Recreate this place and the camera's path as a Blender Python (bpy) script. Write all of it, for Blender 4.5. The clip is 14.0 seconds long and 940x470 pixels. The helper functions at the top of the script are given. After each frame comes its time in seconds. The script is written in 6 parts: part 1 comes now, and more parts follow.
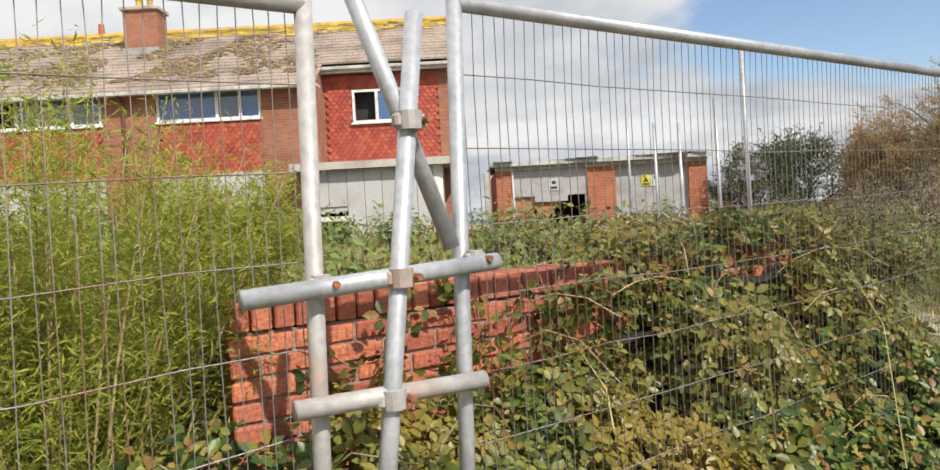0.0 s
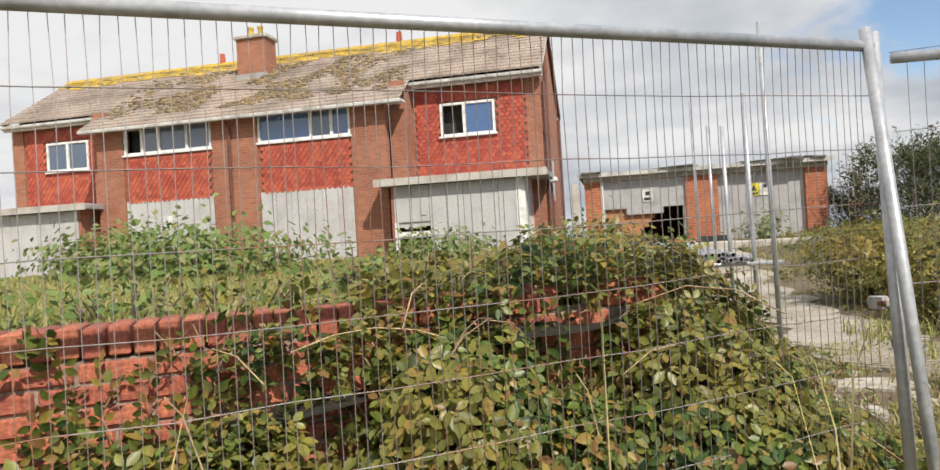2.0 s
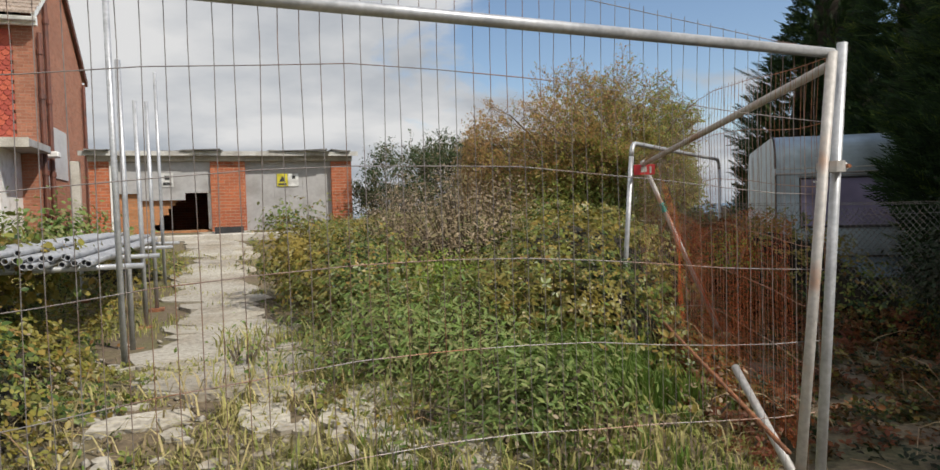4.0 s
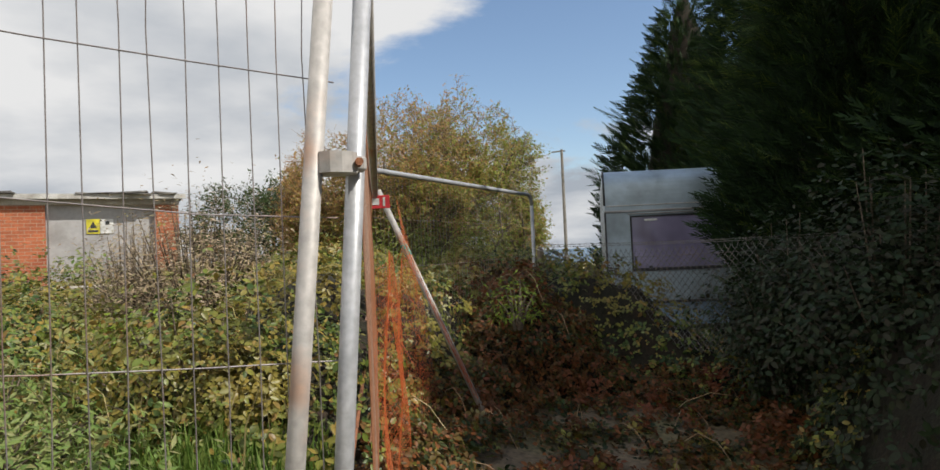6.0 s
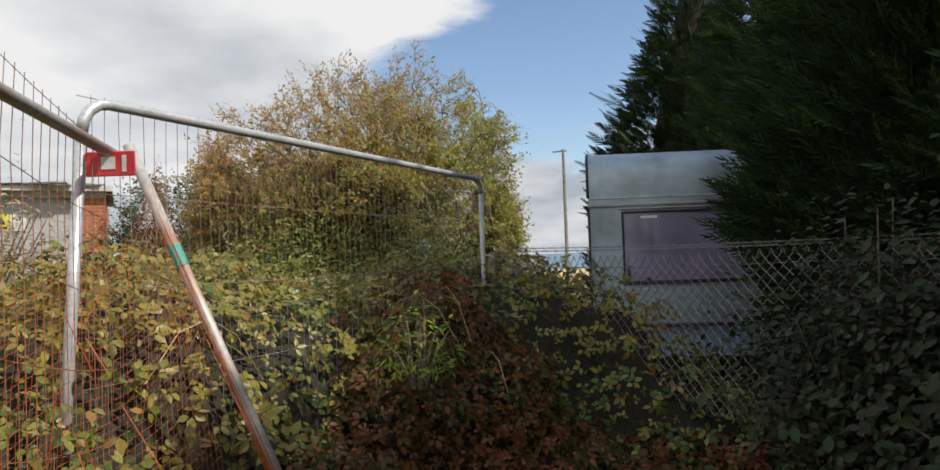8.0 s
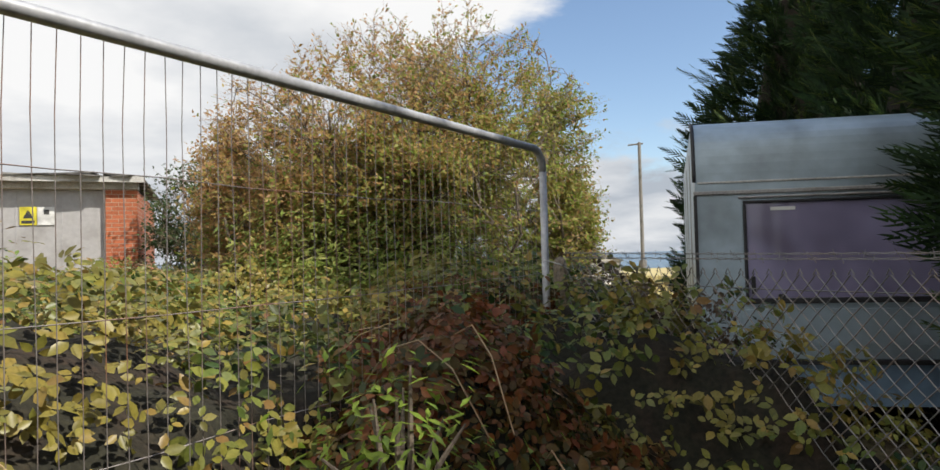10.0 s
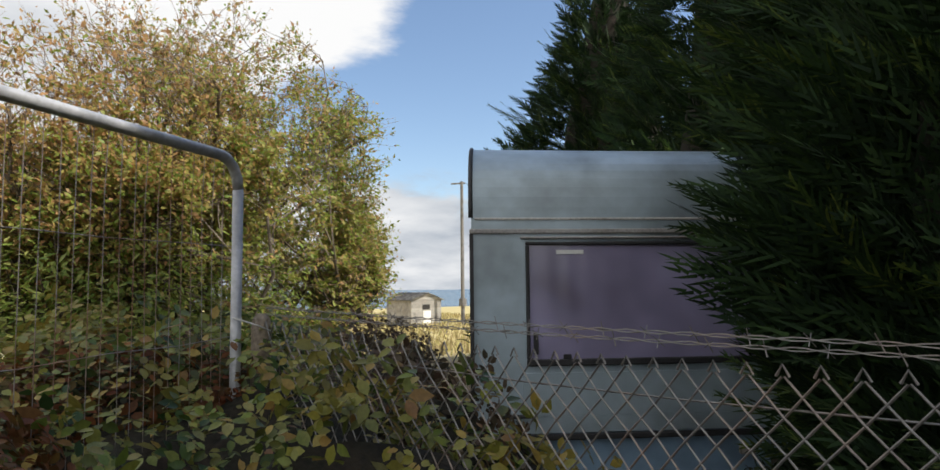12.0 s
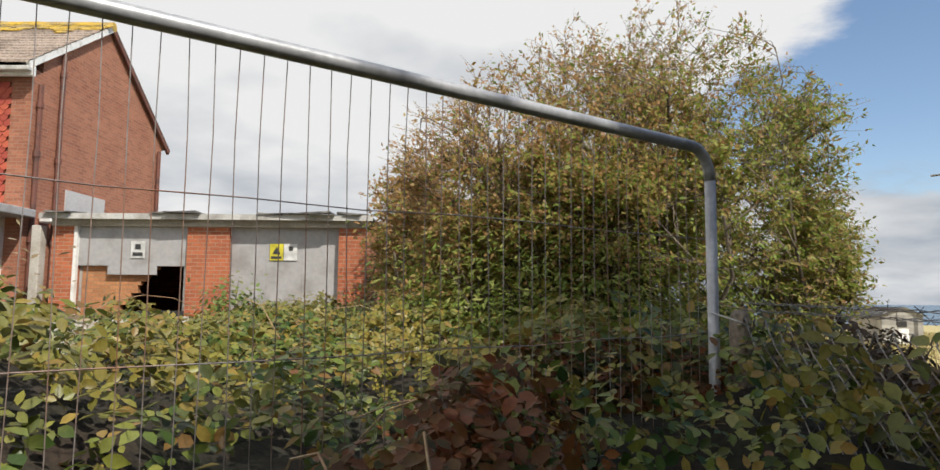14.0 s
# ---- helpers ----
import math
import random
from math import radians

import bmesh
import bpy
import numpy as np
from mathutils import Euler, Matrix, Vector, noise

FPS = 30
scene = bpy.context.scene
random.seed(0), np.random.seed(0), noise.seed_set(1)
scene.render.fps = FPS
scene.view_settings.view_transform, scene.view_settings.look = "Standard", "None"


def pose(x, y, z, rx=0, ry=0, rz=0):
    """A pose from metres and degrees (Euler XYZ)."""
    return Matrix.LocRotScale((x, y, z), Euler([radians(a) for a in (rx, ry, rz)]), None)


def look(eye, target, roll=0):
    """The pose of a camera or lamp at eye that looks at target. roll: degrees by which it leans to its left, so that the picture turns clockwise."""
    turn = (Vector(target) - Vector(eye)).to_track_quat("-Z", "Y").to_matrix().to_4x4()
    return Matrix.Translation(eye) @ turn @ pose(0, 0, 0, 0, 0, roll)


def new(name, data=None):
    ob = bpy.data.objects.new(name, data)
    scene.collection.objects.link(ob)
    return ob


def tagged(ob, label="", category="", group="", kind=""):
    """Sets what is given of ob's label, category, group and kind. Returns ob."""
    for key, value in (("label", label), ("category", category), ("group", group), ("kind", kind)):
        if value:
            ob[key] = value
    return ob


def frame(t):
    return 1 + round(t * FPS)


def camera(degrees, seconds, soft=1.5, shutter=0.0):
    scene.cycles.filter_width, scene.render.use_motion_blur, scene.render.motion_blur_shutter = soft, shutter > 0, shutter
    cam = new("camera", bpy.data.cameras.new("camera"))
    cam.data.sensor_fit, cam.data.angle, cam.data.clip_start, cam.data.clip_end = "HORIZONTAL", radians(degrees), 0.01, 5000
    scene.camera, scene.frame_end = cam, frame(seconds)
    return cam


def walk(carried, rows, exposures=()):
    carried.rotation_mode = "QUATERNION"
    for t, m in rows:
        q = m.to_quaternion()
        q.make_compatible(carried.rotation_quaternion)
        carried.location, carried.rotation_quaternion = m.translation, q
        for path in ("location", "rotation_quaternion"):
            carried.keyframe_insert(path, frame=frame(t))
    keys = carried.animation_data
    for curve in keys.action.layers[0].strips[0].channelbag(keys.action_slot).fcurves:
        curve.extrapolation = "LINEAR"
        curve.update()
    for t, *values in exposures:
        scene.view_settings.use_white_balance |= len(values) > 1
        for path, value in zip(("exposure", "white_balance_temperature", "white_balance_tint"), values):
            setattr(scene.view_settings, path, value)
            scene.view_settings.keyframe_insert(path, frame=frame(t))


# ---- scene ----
cam = camera(69.8, 14.0)
PATH = [
    (0, (1.888, -1.942, 1.559), (1.903, 0.057, 1.511), -3.1),
    (0.5, (2.305, -1.664, 1.562), (2.405, 0.33, 1.45), -2.4),
    (1, (2.783, -1.521, 1.547), (2.652, 0.471, 1.426), -0.5),
    (1.5, (3.181, -1.321, 1.548), (2.883, 0.655, 1.469), 0.5),
    (2, (3.597, -1.138, 1.546), (3.178, 0.817, 1.556), -3.3),
    (2.5, (4.071, -0.922, 1.559), (3.861, 1.067, 1.524), -2.7),
    (3, (4.524, -0.68, 1.554), (4.742, 1.307, 1.507), -1.6),
    (3.5, (5.092, -0.487, 1.51), (5.694, 1.418, 1.425), -1.9),
    (4, (5.704, -0.215, 1.531), (6.393, 1.661, 1.453), -1.6),
    (4.2, (5.972, -0.106, 1.558), (6.793, 1.715, 1.466), -1.0),
    (6.3, (7.908, 0.762, 1.456), (8.857, 2.521, 1.518), -2.0),
    (6.5, (8.112, 1.022, 1.484), (9.109, 2.755, 1.539), -0.1),
    (7, (8.453, 1.196, 1.465), (9.458, 2.924, 1.531), -1.7),
    (7.5, (8.887, 1.631, 1.455), (9.817, 3.401, 1.519), -1.1),
    (8, (9.238, 2.091, 1.456), (10.153, 3.869, 1.517), -2.0),
    (8.2, (9.349, 2.264, 1.469), (10.25, 4.047, 1.572), -1.5),
    (10.3, (10.297, 3.788, 1.506), (11.016, 5.654, 1.561), -1.6),
    (10.5, (10.425, 3.872, 1.506), (11.32, 5.66, 1.552), -0.2),
    (11, (10.677, 4.096, 1.544), (11.801, 5.741, 1.716), -0.6),
    (11.5, (10.891, 4.249, 1.561), (12.026, 5.89, 1.691), -0.8),
    (12, (11.095, 4.365, 1.573), (12.261, 5.983, 1.73), -0.6),
    (12.5, (11.099, 4.406, 1.566), (12.013, 6.178, 1.723), -1.3),
    (13, (11.069, 4.428, 1.558), (11.775, 6.293, 1.712), -0.7),
    (13.5, (11.04, 4.455, 1.548), (11.424, 6.41, 1.725), -0.2),
    (14, (10.992, 4.481, 1.508), (10.981, 6.472, 1.699), 0.5),
]
walk(cam, [(t, look(eye, target, roll)) for t, eye, target, roll in PATH],
     [(0, 0.08), (2.0, 0.03), (3.5, -0.2), (4.2, -0.2), (6.5, -0.02), (8.2, 0.05), (10.5, 0.2), (12.5, 0.22), (13.5, 0.04), (14, 0.0)])

# ---- world, sun, light ----
SUN = Vector((0.43, -0.52, 0.74)).normalized()
world = bpy.data.worlds.new("world")
scene.world = world
world.use_nodes = True
wn, wl = world.node_tree.nodes, world.node_tree.links
wn.clear()
w_out = wn.new("ShaderNodeOutputWorld")
sky = wn.new("ShaderNodeTexSky")
sky.sky_type, sky.sun_disc = "NISHITA", False
sky.sun_elevation = math.asin(SUN.z)
sky.sun_rotation = math.atan2(SUN.x, SUN.y)
sky.air_density, sky.dust_density, sky.ozone_density = 1.0, 0.6, 1.5
w_sky = wn.new("ShaderNodeBackground")
w_sky.inputs[1].default_value = 0.15
wl.new(sky.outputs[0], w_sky.inputs[0])
# broken cumulus: a noise on the dome, stretched towards the horizon
w_tc = wn.new("ShaderNodeTexCoord")
w_sep = wn.new("ShaderNodeSeparateXYZ")
wl.new(w_tc.outputs["Generated"], w_sep.inputs[0])


def wmath(op, a, b=None, clamp=False):
    n = wn.new("ShaderNodeMath")
    n.operation, n.use_clamp = op, clamp
    for i, v in enumerate((a, b)):
        if v is None:
            continue
        if isinstance(v, (int, float)):
            n.inputs[i].default_value = v
        else:
            wl.new(v, n.inputs[i])
    return n.outputs[0]


w_z = wmath("ADD", wmath("MAXIMUM", w_sep.outputs[2], 0.0), 0.22)
w_px = wmath("DIVIDE", w_sep.outputs[0], w_z)
w_py = wmath("DIVIDE", w_sep.outputs[1], w_z)
w_comb = wn.new("ShaderNodeCombineXYZ")
wl.new(w_px, w_comb.inputs[0])
wl.new(w_py, w_comb.inputs[1])
w_comb.inputs[2].default_value = 1.7
w_n1 = wn.new("ShaderNodeTexNoise")
w_n1.inputs["Scale"].default_value, w_n1.inputs["Detail"].default_value = 1.25, 10.0
w_n1.inputs["Roughness"].default_value = 0.58
w_n1.inputs["Distortion"].default_value = 0.25
wl.new(w_comb.outputs[0], w_n1.inputs["Vector"])
w_n2 = wn.new("ShaderNodeTexNoise")
w_n2.inputs["Scale"].default_value, w_n2.inputs["Detail"].default_value = 1.5, 7.0
wl.new(w_comb.outputs[0], w_n2.inputs["Vector"])
# cloud over the land and high up, a belt of blue towards the sea, low cloud on the horizon
w_bank = wmath("MULTIPLY", wmath("SUBTRACT", wmath("ADD", wmath("MULTIPLY", w_sep.outputs[0], -0.93), wmath("MULTIPLY", w_sep.outputs[1], 0.36)), 0.03), 1.5)
w_high = wmath("MULTIPLY", wmath("SUBTRACT", w_sep.outputs[2], wmath("MULTIPLY", w_sep.outputs[0], 0.78)), 1.4)
w_low = wmath("SUBTRACT", wmath("MULTIPLY", wmath("SUBTRACT", 0.155, w_sep.outputs[2]), 2.6), wmath("MAXIMUM", wmath("MULTIPLY", w_sep.outputs[1], -1.5), 0.0))
w_zenith = wmath("MULTIPLY", wmath("MAXIMUM", wmath("SUBTRACT", w_sep.outputs[2], 0.45), 0.0), 3.0)
w_cover = wmath("SUBTRACT", wmath("MAXIMUM", wmath("MAXIMUM", w_bank, w_high), w_low), w_zenith)
w_mask = wmath("ADD", wmath("ADD", wmath("MULTIPLY", w_n1.outputs[0], 0.8), 0.1), w_cover)
w_ramp = wn.new("ShaderNodeMapRange")
w_ramp.interpolation_type = "SMOOTHSTEP"
w_ramp.inputs["From Min"].default_value, w_ramp.inputs["From Max"].default_value = 0.48, 0.60
wl.new(w_mask, w_ramp.inputs["Value"])
w_shade = wn.new("ShaderNodeMix")
w_shade.data_type = "RGBA"
w_shade.inputs["A"].default_value = (0.49, 0.54, 0.61, 1)
w_shade.inputs["B"].default_value = (1.0, 1.0, 1.0, 1)
w_sr = wn.new("ShaderNodeMapRange")
w_sr.inputs["From Min"].default_value, w_sr.inputs["From Max"].default_value = 0.43, 0.74
wl.new(wmath("ADD", w_n2.outputs[0], wmath("MULTIPLY", w_sep.outputs[2], 0.7)), w_sr.inputs["Value"])
wl.new(w_sr.outputs[0], w_shade.inputs["Factor"])
w_cloud = wn.new("ShaderNodeBackground")
w_cloud.inputs[1].default_value = 0.84
wl.new(w_shade.outputs["Result"], w_cloud.inputs[0])
w_mix = wn.new("ShaderNodeMixShader")
wl.new(w_ramp.outputs[0], w_mix.inputs[0])
wl.new(w_sky.outputs[0], w_mix.inputs[1])
wl.new(w_cloud.outputs[0], w_mix.inputs[2])
wl.new(w_mix.outputs[0], w_out.inputs[0])

sun_data = bpy.data.lights.new("sun", "SUN")
sun_data.energy, sun_data.angle, sun_data.color = 5.0, radians(0.55), (1.0, 0.94, 0.84)
sun = new("sun", sun_data)
sun.matrix_world = look((0, 0, 40), Vector((0, 0, 40)) - SUN)


# ---- materials ----
def material(name, color, rough=0.7, metal=0.0, vary=0.25, scale=4.0, second=None, amount=0.5, bump=0.2, fine=60.0,
             per="", spread=0.25, transl=0.0, spec=0.5):
    """Two scales of noise on a colour; per: 'object' or 'island' gives each piece a shade of its own."""
    m = bpy.data.materials.new(name)
    m.use_nodes = True
    n, l = m.node_tree.nodes, m.node_tree.links
    b = n["Principled BSDF"]
    b.inputs["Roughness"].default_value, b.inputs["Metallic"].default_value = rough, metal
    b.inputs["Specular IOR Level"].default_value = spec
    tc = n.new("ShaderNodeTexCoord")
    big, small = n.new("ShaderNodeTexNoise"), n.new("ShaderNodeTexNoise")
    for t, s, d in ((big, scale, 6.0), (small, fine, 4.0)):
        t.inputs["Scale"].default_value, t.inputs["Detail"].default_value = s, d
        l.new(tc.outputs["Object"], t.inputs["Vector"])
    two = n.new("ShaderNodeMix")
    two.data_type = "RGBA"
    two.inputs["A"].default_value = (*color, 1)
    two.inputs["B"].default_value = (*(second or [c * 0.55 for c in color]), 1)
    mr = n.new("ShaderNodeMapRange")
    mr.inputs["From Min"].default_value, mr.inputs["From Max"].default_value = 0.62 - amount * 0.35, 0.78 - amount * 0.2
    l.new(big.outputs[0], mr.inputs["Value"])
    l.new(mr.outputs[0], two.inputs["Factor"])
    hsv = n.new("ShaderNodeHueSaturation")
    l.new(two.outputs["Result"], hsv.inputs["Color"])
    val = n.new("ShaderNodeMapRange")
    val.inputs["To Min"].default_value, val.inputs["To Max"].default_value = 1 - vary, 1 + vary
    val.inputs["From Min"].default_value, val.inputs["From Max"].default_value = 0.3, 0.7
    l.new(small.outputs[0], val.inputs["Value"])
    value = val.outputs[0]
    if per:
        src = n.new("ShaderNodeObjectInfo").outputs["Random"] if per == "object" else n.new("ShaderNodeNewGeometry").outputs["Random Per Island"]
        pr = n.new("ShaderNodeMapRange")
        pr.inputs["To Min"].default_value, pr.inputs["To Max"].default_value = 1 - spread, 1 + spread
        l.new(src, pr.inputs["Value"])
        mul = n.new("ShaderNodeMath")
        mul.operation = "MULTIPLY"
        l.new(value, mul.inputs[0])
        l.new(pr.outputs[0], mul.inputs[1])
        value = mul.outputs[0]
        hu = n.new("ShaderNodeMath")
        hu.operation = "MULTIPLY_ADD"
        l.new(src, hu.inputs[0])
        hu.inputs[1].default_value, hu.inputs[2].default_value = 0.05 * spread, 0.5 - 0.025 * spread
        l.new(hu.outputs[0], hsv.inputs["Hue"])
    l.new(value, hsv.inputs["Value"])
    l.new(hsv.outputs[0], b.inputs["Base Color"])
    if bump:
        bp = n.new("ShaderNodeBump")
        bp.inputs["Strength"].default_value, bp.inputs["Distance"].default_value = bump, 0.01
        l.new(small.outputs[0], bp.inputs["Height"])
        l.new(bp.outputs[0], b.inputs["Normal"])
    if transl:
        out = n["Material Output"]
        tr = n.new("ShaderNodeBsdfTranslucent")
        l.new(hsv.outputs[0], tr.inputs["Color"])
        mx = n.new("ShaderNodeMixShader")
        mx.inputs[0].default_value = transl
        l.new(b.outputs[0], mx.inputs[1])
        l.new(tr.outputs[0], mx.inputs[2])
        l.new(mx.outputs[0], out.inputs[0])
    return m


def leaf_material(name, colors, rough=0.5, transl=0.3, patch=None, patch_scale=1.3):
    """Each leaf takes one of several colours by its island, with a vein-scale mottling."""
    m = material(name, colors[0], rough, vary=0.15, scale=patch_scale if patch else 14, amount=0.48 if patch else 0.2, bump=0, fine=90, transl=transl, spec=0.35)
    n, l = m.node_tree.nodes, m.node_tree.links
    ramp = n.new("ShaderNodeValToRGB")
    el = ramp.color_ramp.elements
    while len(el) < len(colors):
        el.new(0.5)
    for i, c in enumerate(colors):
        el[i].position, el[i].color = i / max(1, len(colors) - 1), (*c, 1)
    l.new(n.new("ShaderNodeNewGeometry").outputs["Random Per Island"], ramp.inputs[0])
    mixn = next(x for x in n if x.bl_idname == "ShaderNodeMix")
    l.new(ramp.outputs[0], mixn.inputs["A"])
    mixn.inputs["B"].default_value = (*(patch or [c * 0.7 for c in colors[0]]), 1)
    return m


def brick_material(name, c1, c2, mortar, axis="xz", bump=0.6):
    m = material(name, c1, 0.85, vary=0.18, scale=1.2, second=c2, amount=0.5, bump=0, fine=25)
    n, l = m.node_tree.nodes, m.node_tree.links
    b = n["Principled BSDF"]
    tc = n.new("ShaderNodeTexCoord")
    sep, comb = n.new("ShaderNodeSeparateXYZ"), n.new("ShaderNodeCombineXYZ")
    l.new(tc.outputs["Object"], sep.inputs[0])
    add = n.new("ShaderNodeMath")
    l.new(sep.outputs[0], add.inputs[0])
    l.new(sep.outputs[1], add.inputs[1])
    l.new(add.outputs[0], comb.inputs[0])
    l.new(sep.outputs[2], comb.inputs[1])
    br = n.new("ShaderNodeTexBrick")
    br.inputs["Scale"].default_value = 1.0
    br.inputs["Brick Width"].default_value, br.inputs["Row Height"].default_value = 0.225, 0.075
    br.inputs["Mortar Size"].default_value, br.inputs["Mortar Smooth"].default_value = 0.006, 0.2
    br.inputs["Color1"].default_value, br.inputs["Color2"].default_value = (1, 1, 1, 1), (0.72, 0.7, 0.7, 1)
    br.inputs["Mortar"].default_value = (1, 1, 1, 1)
    l.new(comb.outputs[0], br.inputs["Vector"])
    src = b.inputs["Base Color"].links[0].from_socket
    mul = n.new("ShaderNodeMix")
    mul.data_type, mul.blend_type = "RGBA", "MULTIPLY"
    mul.inputs["Factor"].default_value = 1.0
    l.new(src, mul.inputs["A"])
    l.new(br.outputs["Color"], mul.inputs["B"])
    mo = n.new("ShaderNodeMix")
    mo.data_type = "RGBA"
    l.new(br.outputs["Fac"], mo.inputs["Factor"])
    l.new(mul.outputs["Result"], mo.inputs["A"])
    mo.inputs["B"].default_value = (*mortar, 1)
    l.new(mo.outputs["Result"], b.inputs["Base Color"])
    bp = n.new("ShaderNodeBump")
    bp.invert = True
    bp.inputs["Strength"].default_value, bp.inputs["Distance"].default_value = bump, 0.01
    l.new(br.outputs["Fac"], bp.inputs["Height"])
    l.new(bp.outputs[0], b.inputs["Normal"])
    return m


def glass_material(name, tint, rough=0.03):
    m = bpy.data.materials.new(name)
    m.use_nodes = True
    b = m.node_tree.nodes["Principled BSDF"]
    b.inputs["Base Color"].default_value = (*tint, 1)
    b.inputs["Roughness"].default_value, b.inputs["Specular IOR Level"].default_value = rough, 1.0
    b.inputs["Coat Weight"].default_value = 0.6
    b.inputs["Coat Roughness"].default_value = 0.03
    return m


M = {}
M["house_brick"] = brick_material("house_brick", (0.41, 0.165, 0.095), (0.34, 0.125, 0.07), (0.33, 0.21, 0.15))
M["garage_brick"] = brick_material("garage_brick", (0.5, 0.15, 0.062), (0.4, 0.11, 0.05), (0.42, 0.3, 0.22), bump=0.9)
M["infill_brick"] = brick_material("infill_brick", (0.52, 0.24, 0.1), (0.44, 0.18, 0.08), (0.3, 0.2, 0.12))
M["wall_brick"] = material("wall_brick", (0.46, 0.14, 0.075), 0.88, vary=0.35, scale=7, second=(0.26, 0.09, 0.06), amount=0.62, bump=0.5, fine=70, per="object", spread=0.22)
M["mortar"] = material("mortar", (0.34, 0.25, 0.19), 0.95, vary=0.25, scale=8, bump=0.6, fine=90)
M["hung_tile"] = material("hung_tile", (0.40, 0.088, 0.05), 0.75, vary=0.2, scale=1.5, second=(0.36, 0.06, 0.036), amount=0.5, bump=0.2, fine=40, per="object", spread=0.2)
M["hung_tile_rest"] = material("hung_tile_rest", (0.40, 0.088, 0.05), 0.75, vary=0.2, scale=1.5, second=(0.36, 0.06, 0.036), amount=0.5, bump=0.2, fine=40, per="island", spread=0.2)
M["roof_tile"] = material("roof_tile", (0.34, 0.27, 0.22), 0.9, vary=0.5, scale=0.9, second=(0.2, 0.155, 0.12), amount=0.55, bump=0.6, fine=22)
M["lichen"] = material("lichen", (0.55, 0.36, 0.05), 0.95, vary=0.4, scale=3, second=(0.34, 0.26, 0.12), amount=0.5, bump=0.6, fine=30)
M["moss"] = material("moss", (0.25, 0.18, 0.09), 0.95, vary=0.4, scale=3, second=(0.16, 0.12, 0.08), amount=0.6, bump=0.6, fine=30, per="island", spread=0.4)
M["hoarding"] = material("hoarding", (0.50, 0.49, 0.48), 0.7, vary=0.1, scale=1.6, second=(0.42, 0.40, 0.39), amount=0.5, bump=0.15, fine=18, per="object", spread=0.05)
M["steel_sheet"] = material("steel_sheet", (0.40, 0.39, 0.39), 0.6, metal=0.1, vary=0.08, scale=2.2, second=(0.30, 0.29, 0.28), amount=0.5, bump=0.08, fine=12)
M["white_paint"] = material("white_paint", (0.78, 0.77, 0.74), 0.55, vary=0.1, scale=5, second=(0.55, 0.52, 0.47), amount=0.35, bump=0.1, fine=40)
M["gutter"] = material("gutter", (0.55, 0.54, 0.51), 0.65, vary=0.2, scale=3, second=(0.32, 0.3, 0.27), amount=0.5, bump=0.1)
M["lead"] = material("lead", (0.36, 0.35, 0.34), 0.7, vary=0.2, scale=3, second=(0.24, 0.22, 0.2), amount=0.5, bump=0.2)
M["felt"] = material("felt", (0.10, 0.095, 0.09), 0.9, vary=0.3, scale=3, second=(0.3, 0.29, 0.27), amount=0.4, bump=0.4)
M["concrete"] = material("concrete", (0.50, 0.47, 0.42), 0.9, vary=0.2, scale=2.2, second=(0.33, 0.29, 0.24), amount=0.5, bump=0.4, fine=40)
M["slab"] = material("slab", (0.37, 0.34, 0.285), 0.92, vary=0.3, scale=1.6, second=(0.28, 0.24, 0.18), amount=0.5, bump=0.6, fine=30, per="object", spread=0.12)
M["iron_pipe"] = material("iron_pipe", (0.16, 0.06, 0.04), 0.6, vary=0.3, scale=5, second=(0.09, 0.045, 0.035), amount=0.5, bump=0.2)
M["galv"] = material("galv", (0.46, 0.47, 0.49), 0.42, metal=0.3, vary=0.14, scale=7, second=(0.33, 0.34, 0.36), amount=0.5, bump=0.08, fine=50)
M["galv_worn"] = material("galv_worn", (0.42, 0.40, 0.38), 0.55, metal=0.15, vary=0.18, scale=5, second=(0.33, 0.17, 0.09), amount=0.25, bump=0.15, fine=40)
M["rust"] = material("rust", (0.30, 0.12, 0.055), 0.85, vary=0.35, scale=18, second=(0.16, 0.07, 0.04), amount=0.5, bump=0.5, fine=120)
M["wire"] = material("wire", (0.30, 0.27, 0.26), 0.5, metal=0.5, vary=0.2, scale=3, second=(0.32, 0.15, 0.08), amount=0.4, bump=0)
M["wire_rust"] = material("wire_rust", (0.32, 0.14, 0.07), 0.7, metal=0.2, vary=0.3, scale=2, second=(0.34, 0.25, 0.2), amount=0.4, bump=0)
M["chain"] = material("chain", (0.19, 0.185, 0.18), 0.5, metal=0.5, vary=0.2, scale=6, second=(0.25, 0.2, 0.17), amount=0.4, bump=0)
M["netting"] = material("netting", (0.55, 0.12, 0.03), 0.6, vary=0.2, scale=3, second=(0.5, 0.16, 0.06), amount=0.4, bump=0, transl=0.35)
M["aluminium"] = material("aluminium", (0.40, 0.49, 0.55), 0.38, metal=0.25, vary=0.08, scale=1.5, second=(0.22, 0.26, 0.28), amount=0.42, bump=0.03, fine=9)
M["caravan_blue"] = material("caravan_blue", (0.24, 0.36, 0.50), 0.5, vary=0.1, scale=2.5, second=(0.17, 0.25, 0.34), amount=0.4, bump=0.03, fine=9)
M["old_post"] = material("old_post", (0.33, 0.27, 0.21), 0.95, vary=0.3, scale=9, second=(0.2, 0.17, 0.13), amount=0.5, bump=0.5)
M["rubber"] = material("rubber", (0.03, 0.03, 0.032), 0.6, vary=0.2, bump=0.05)
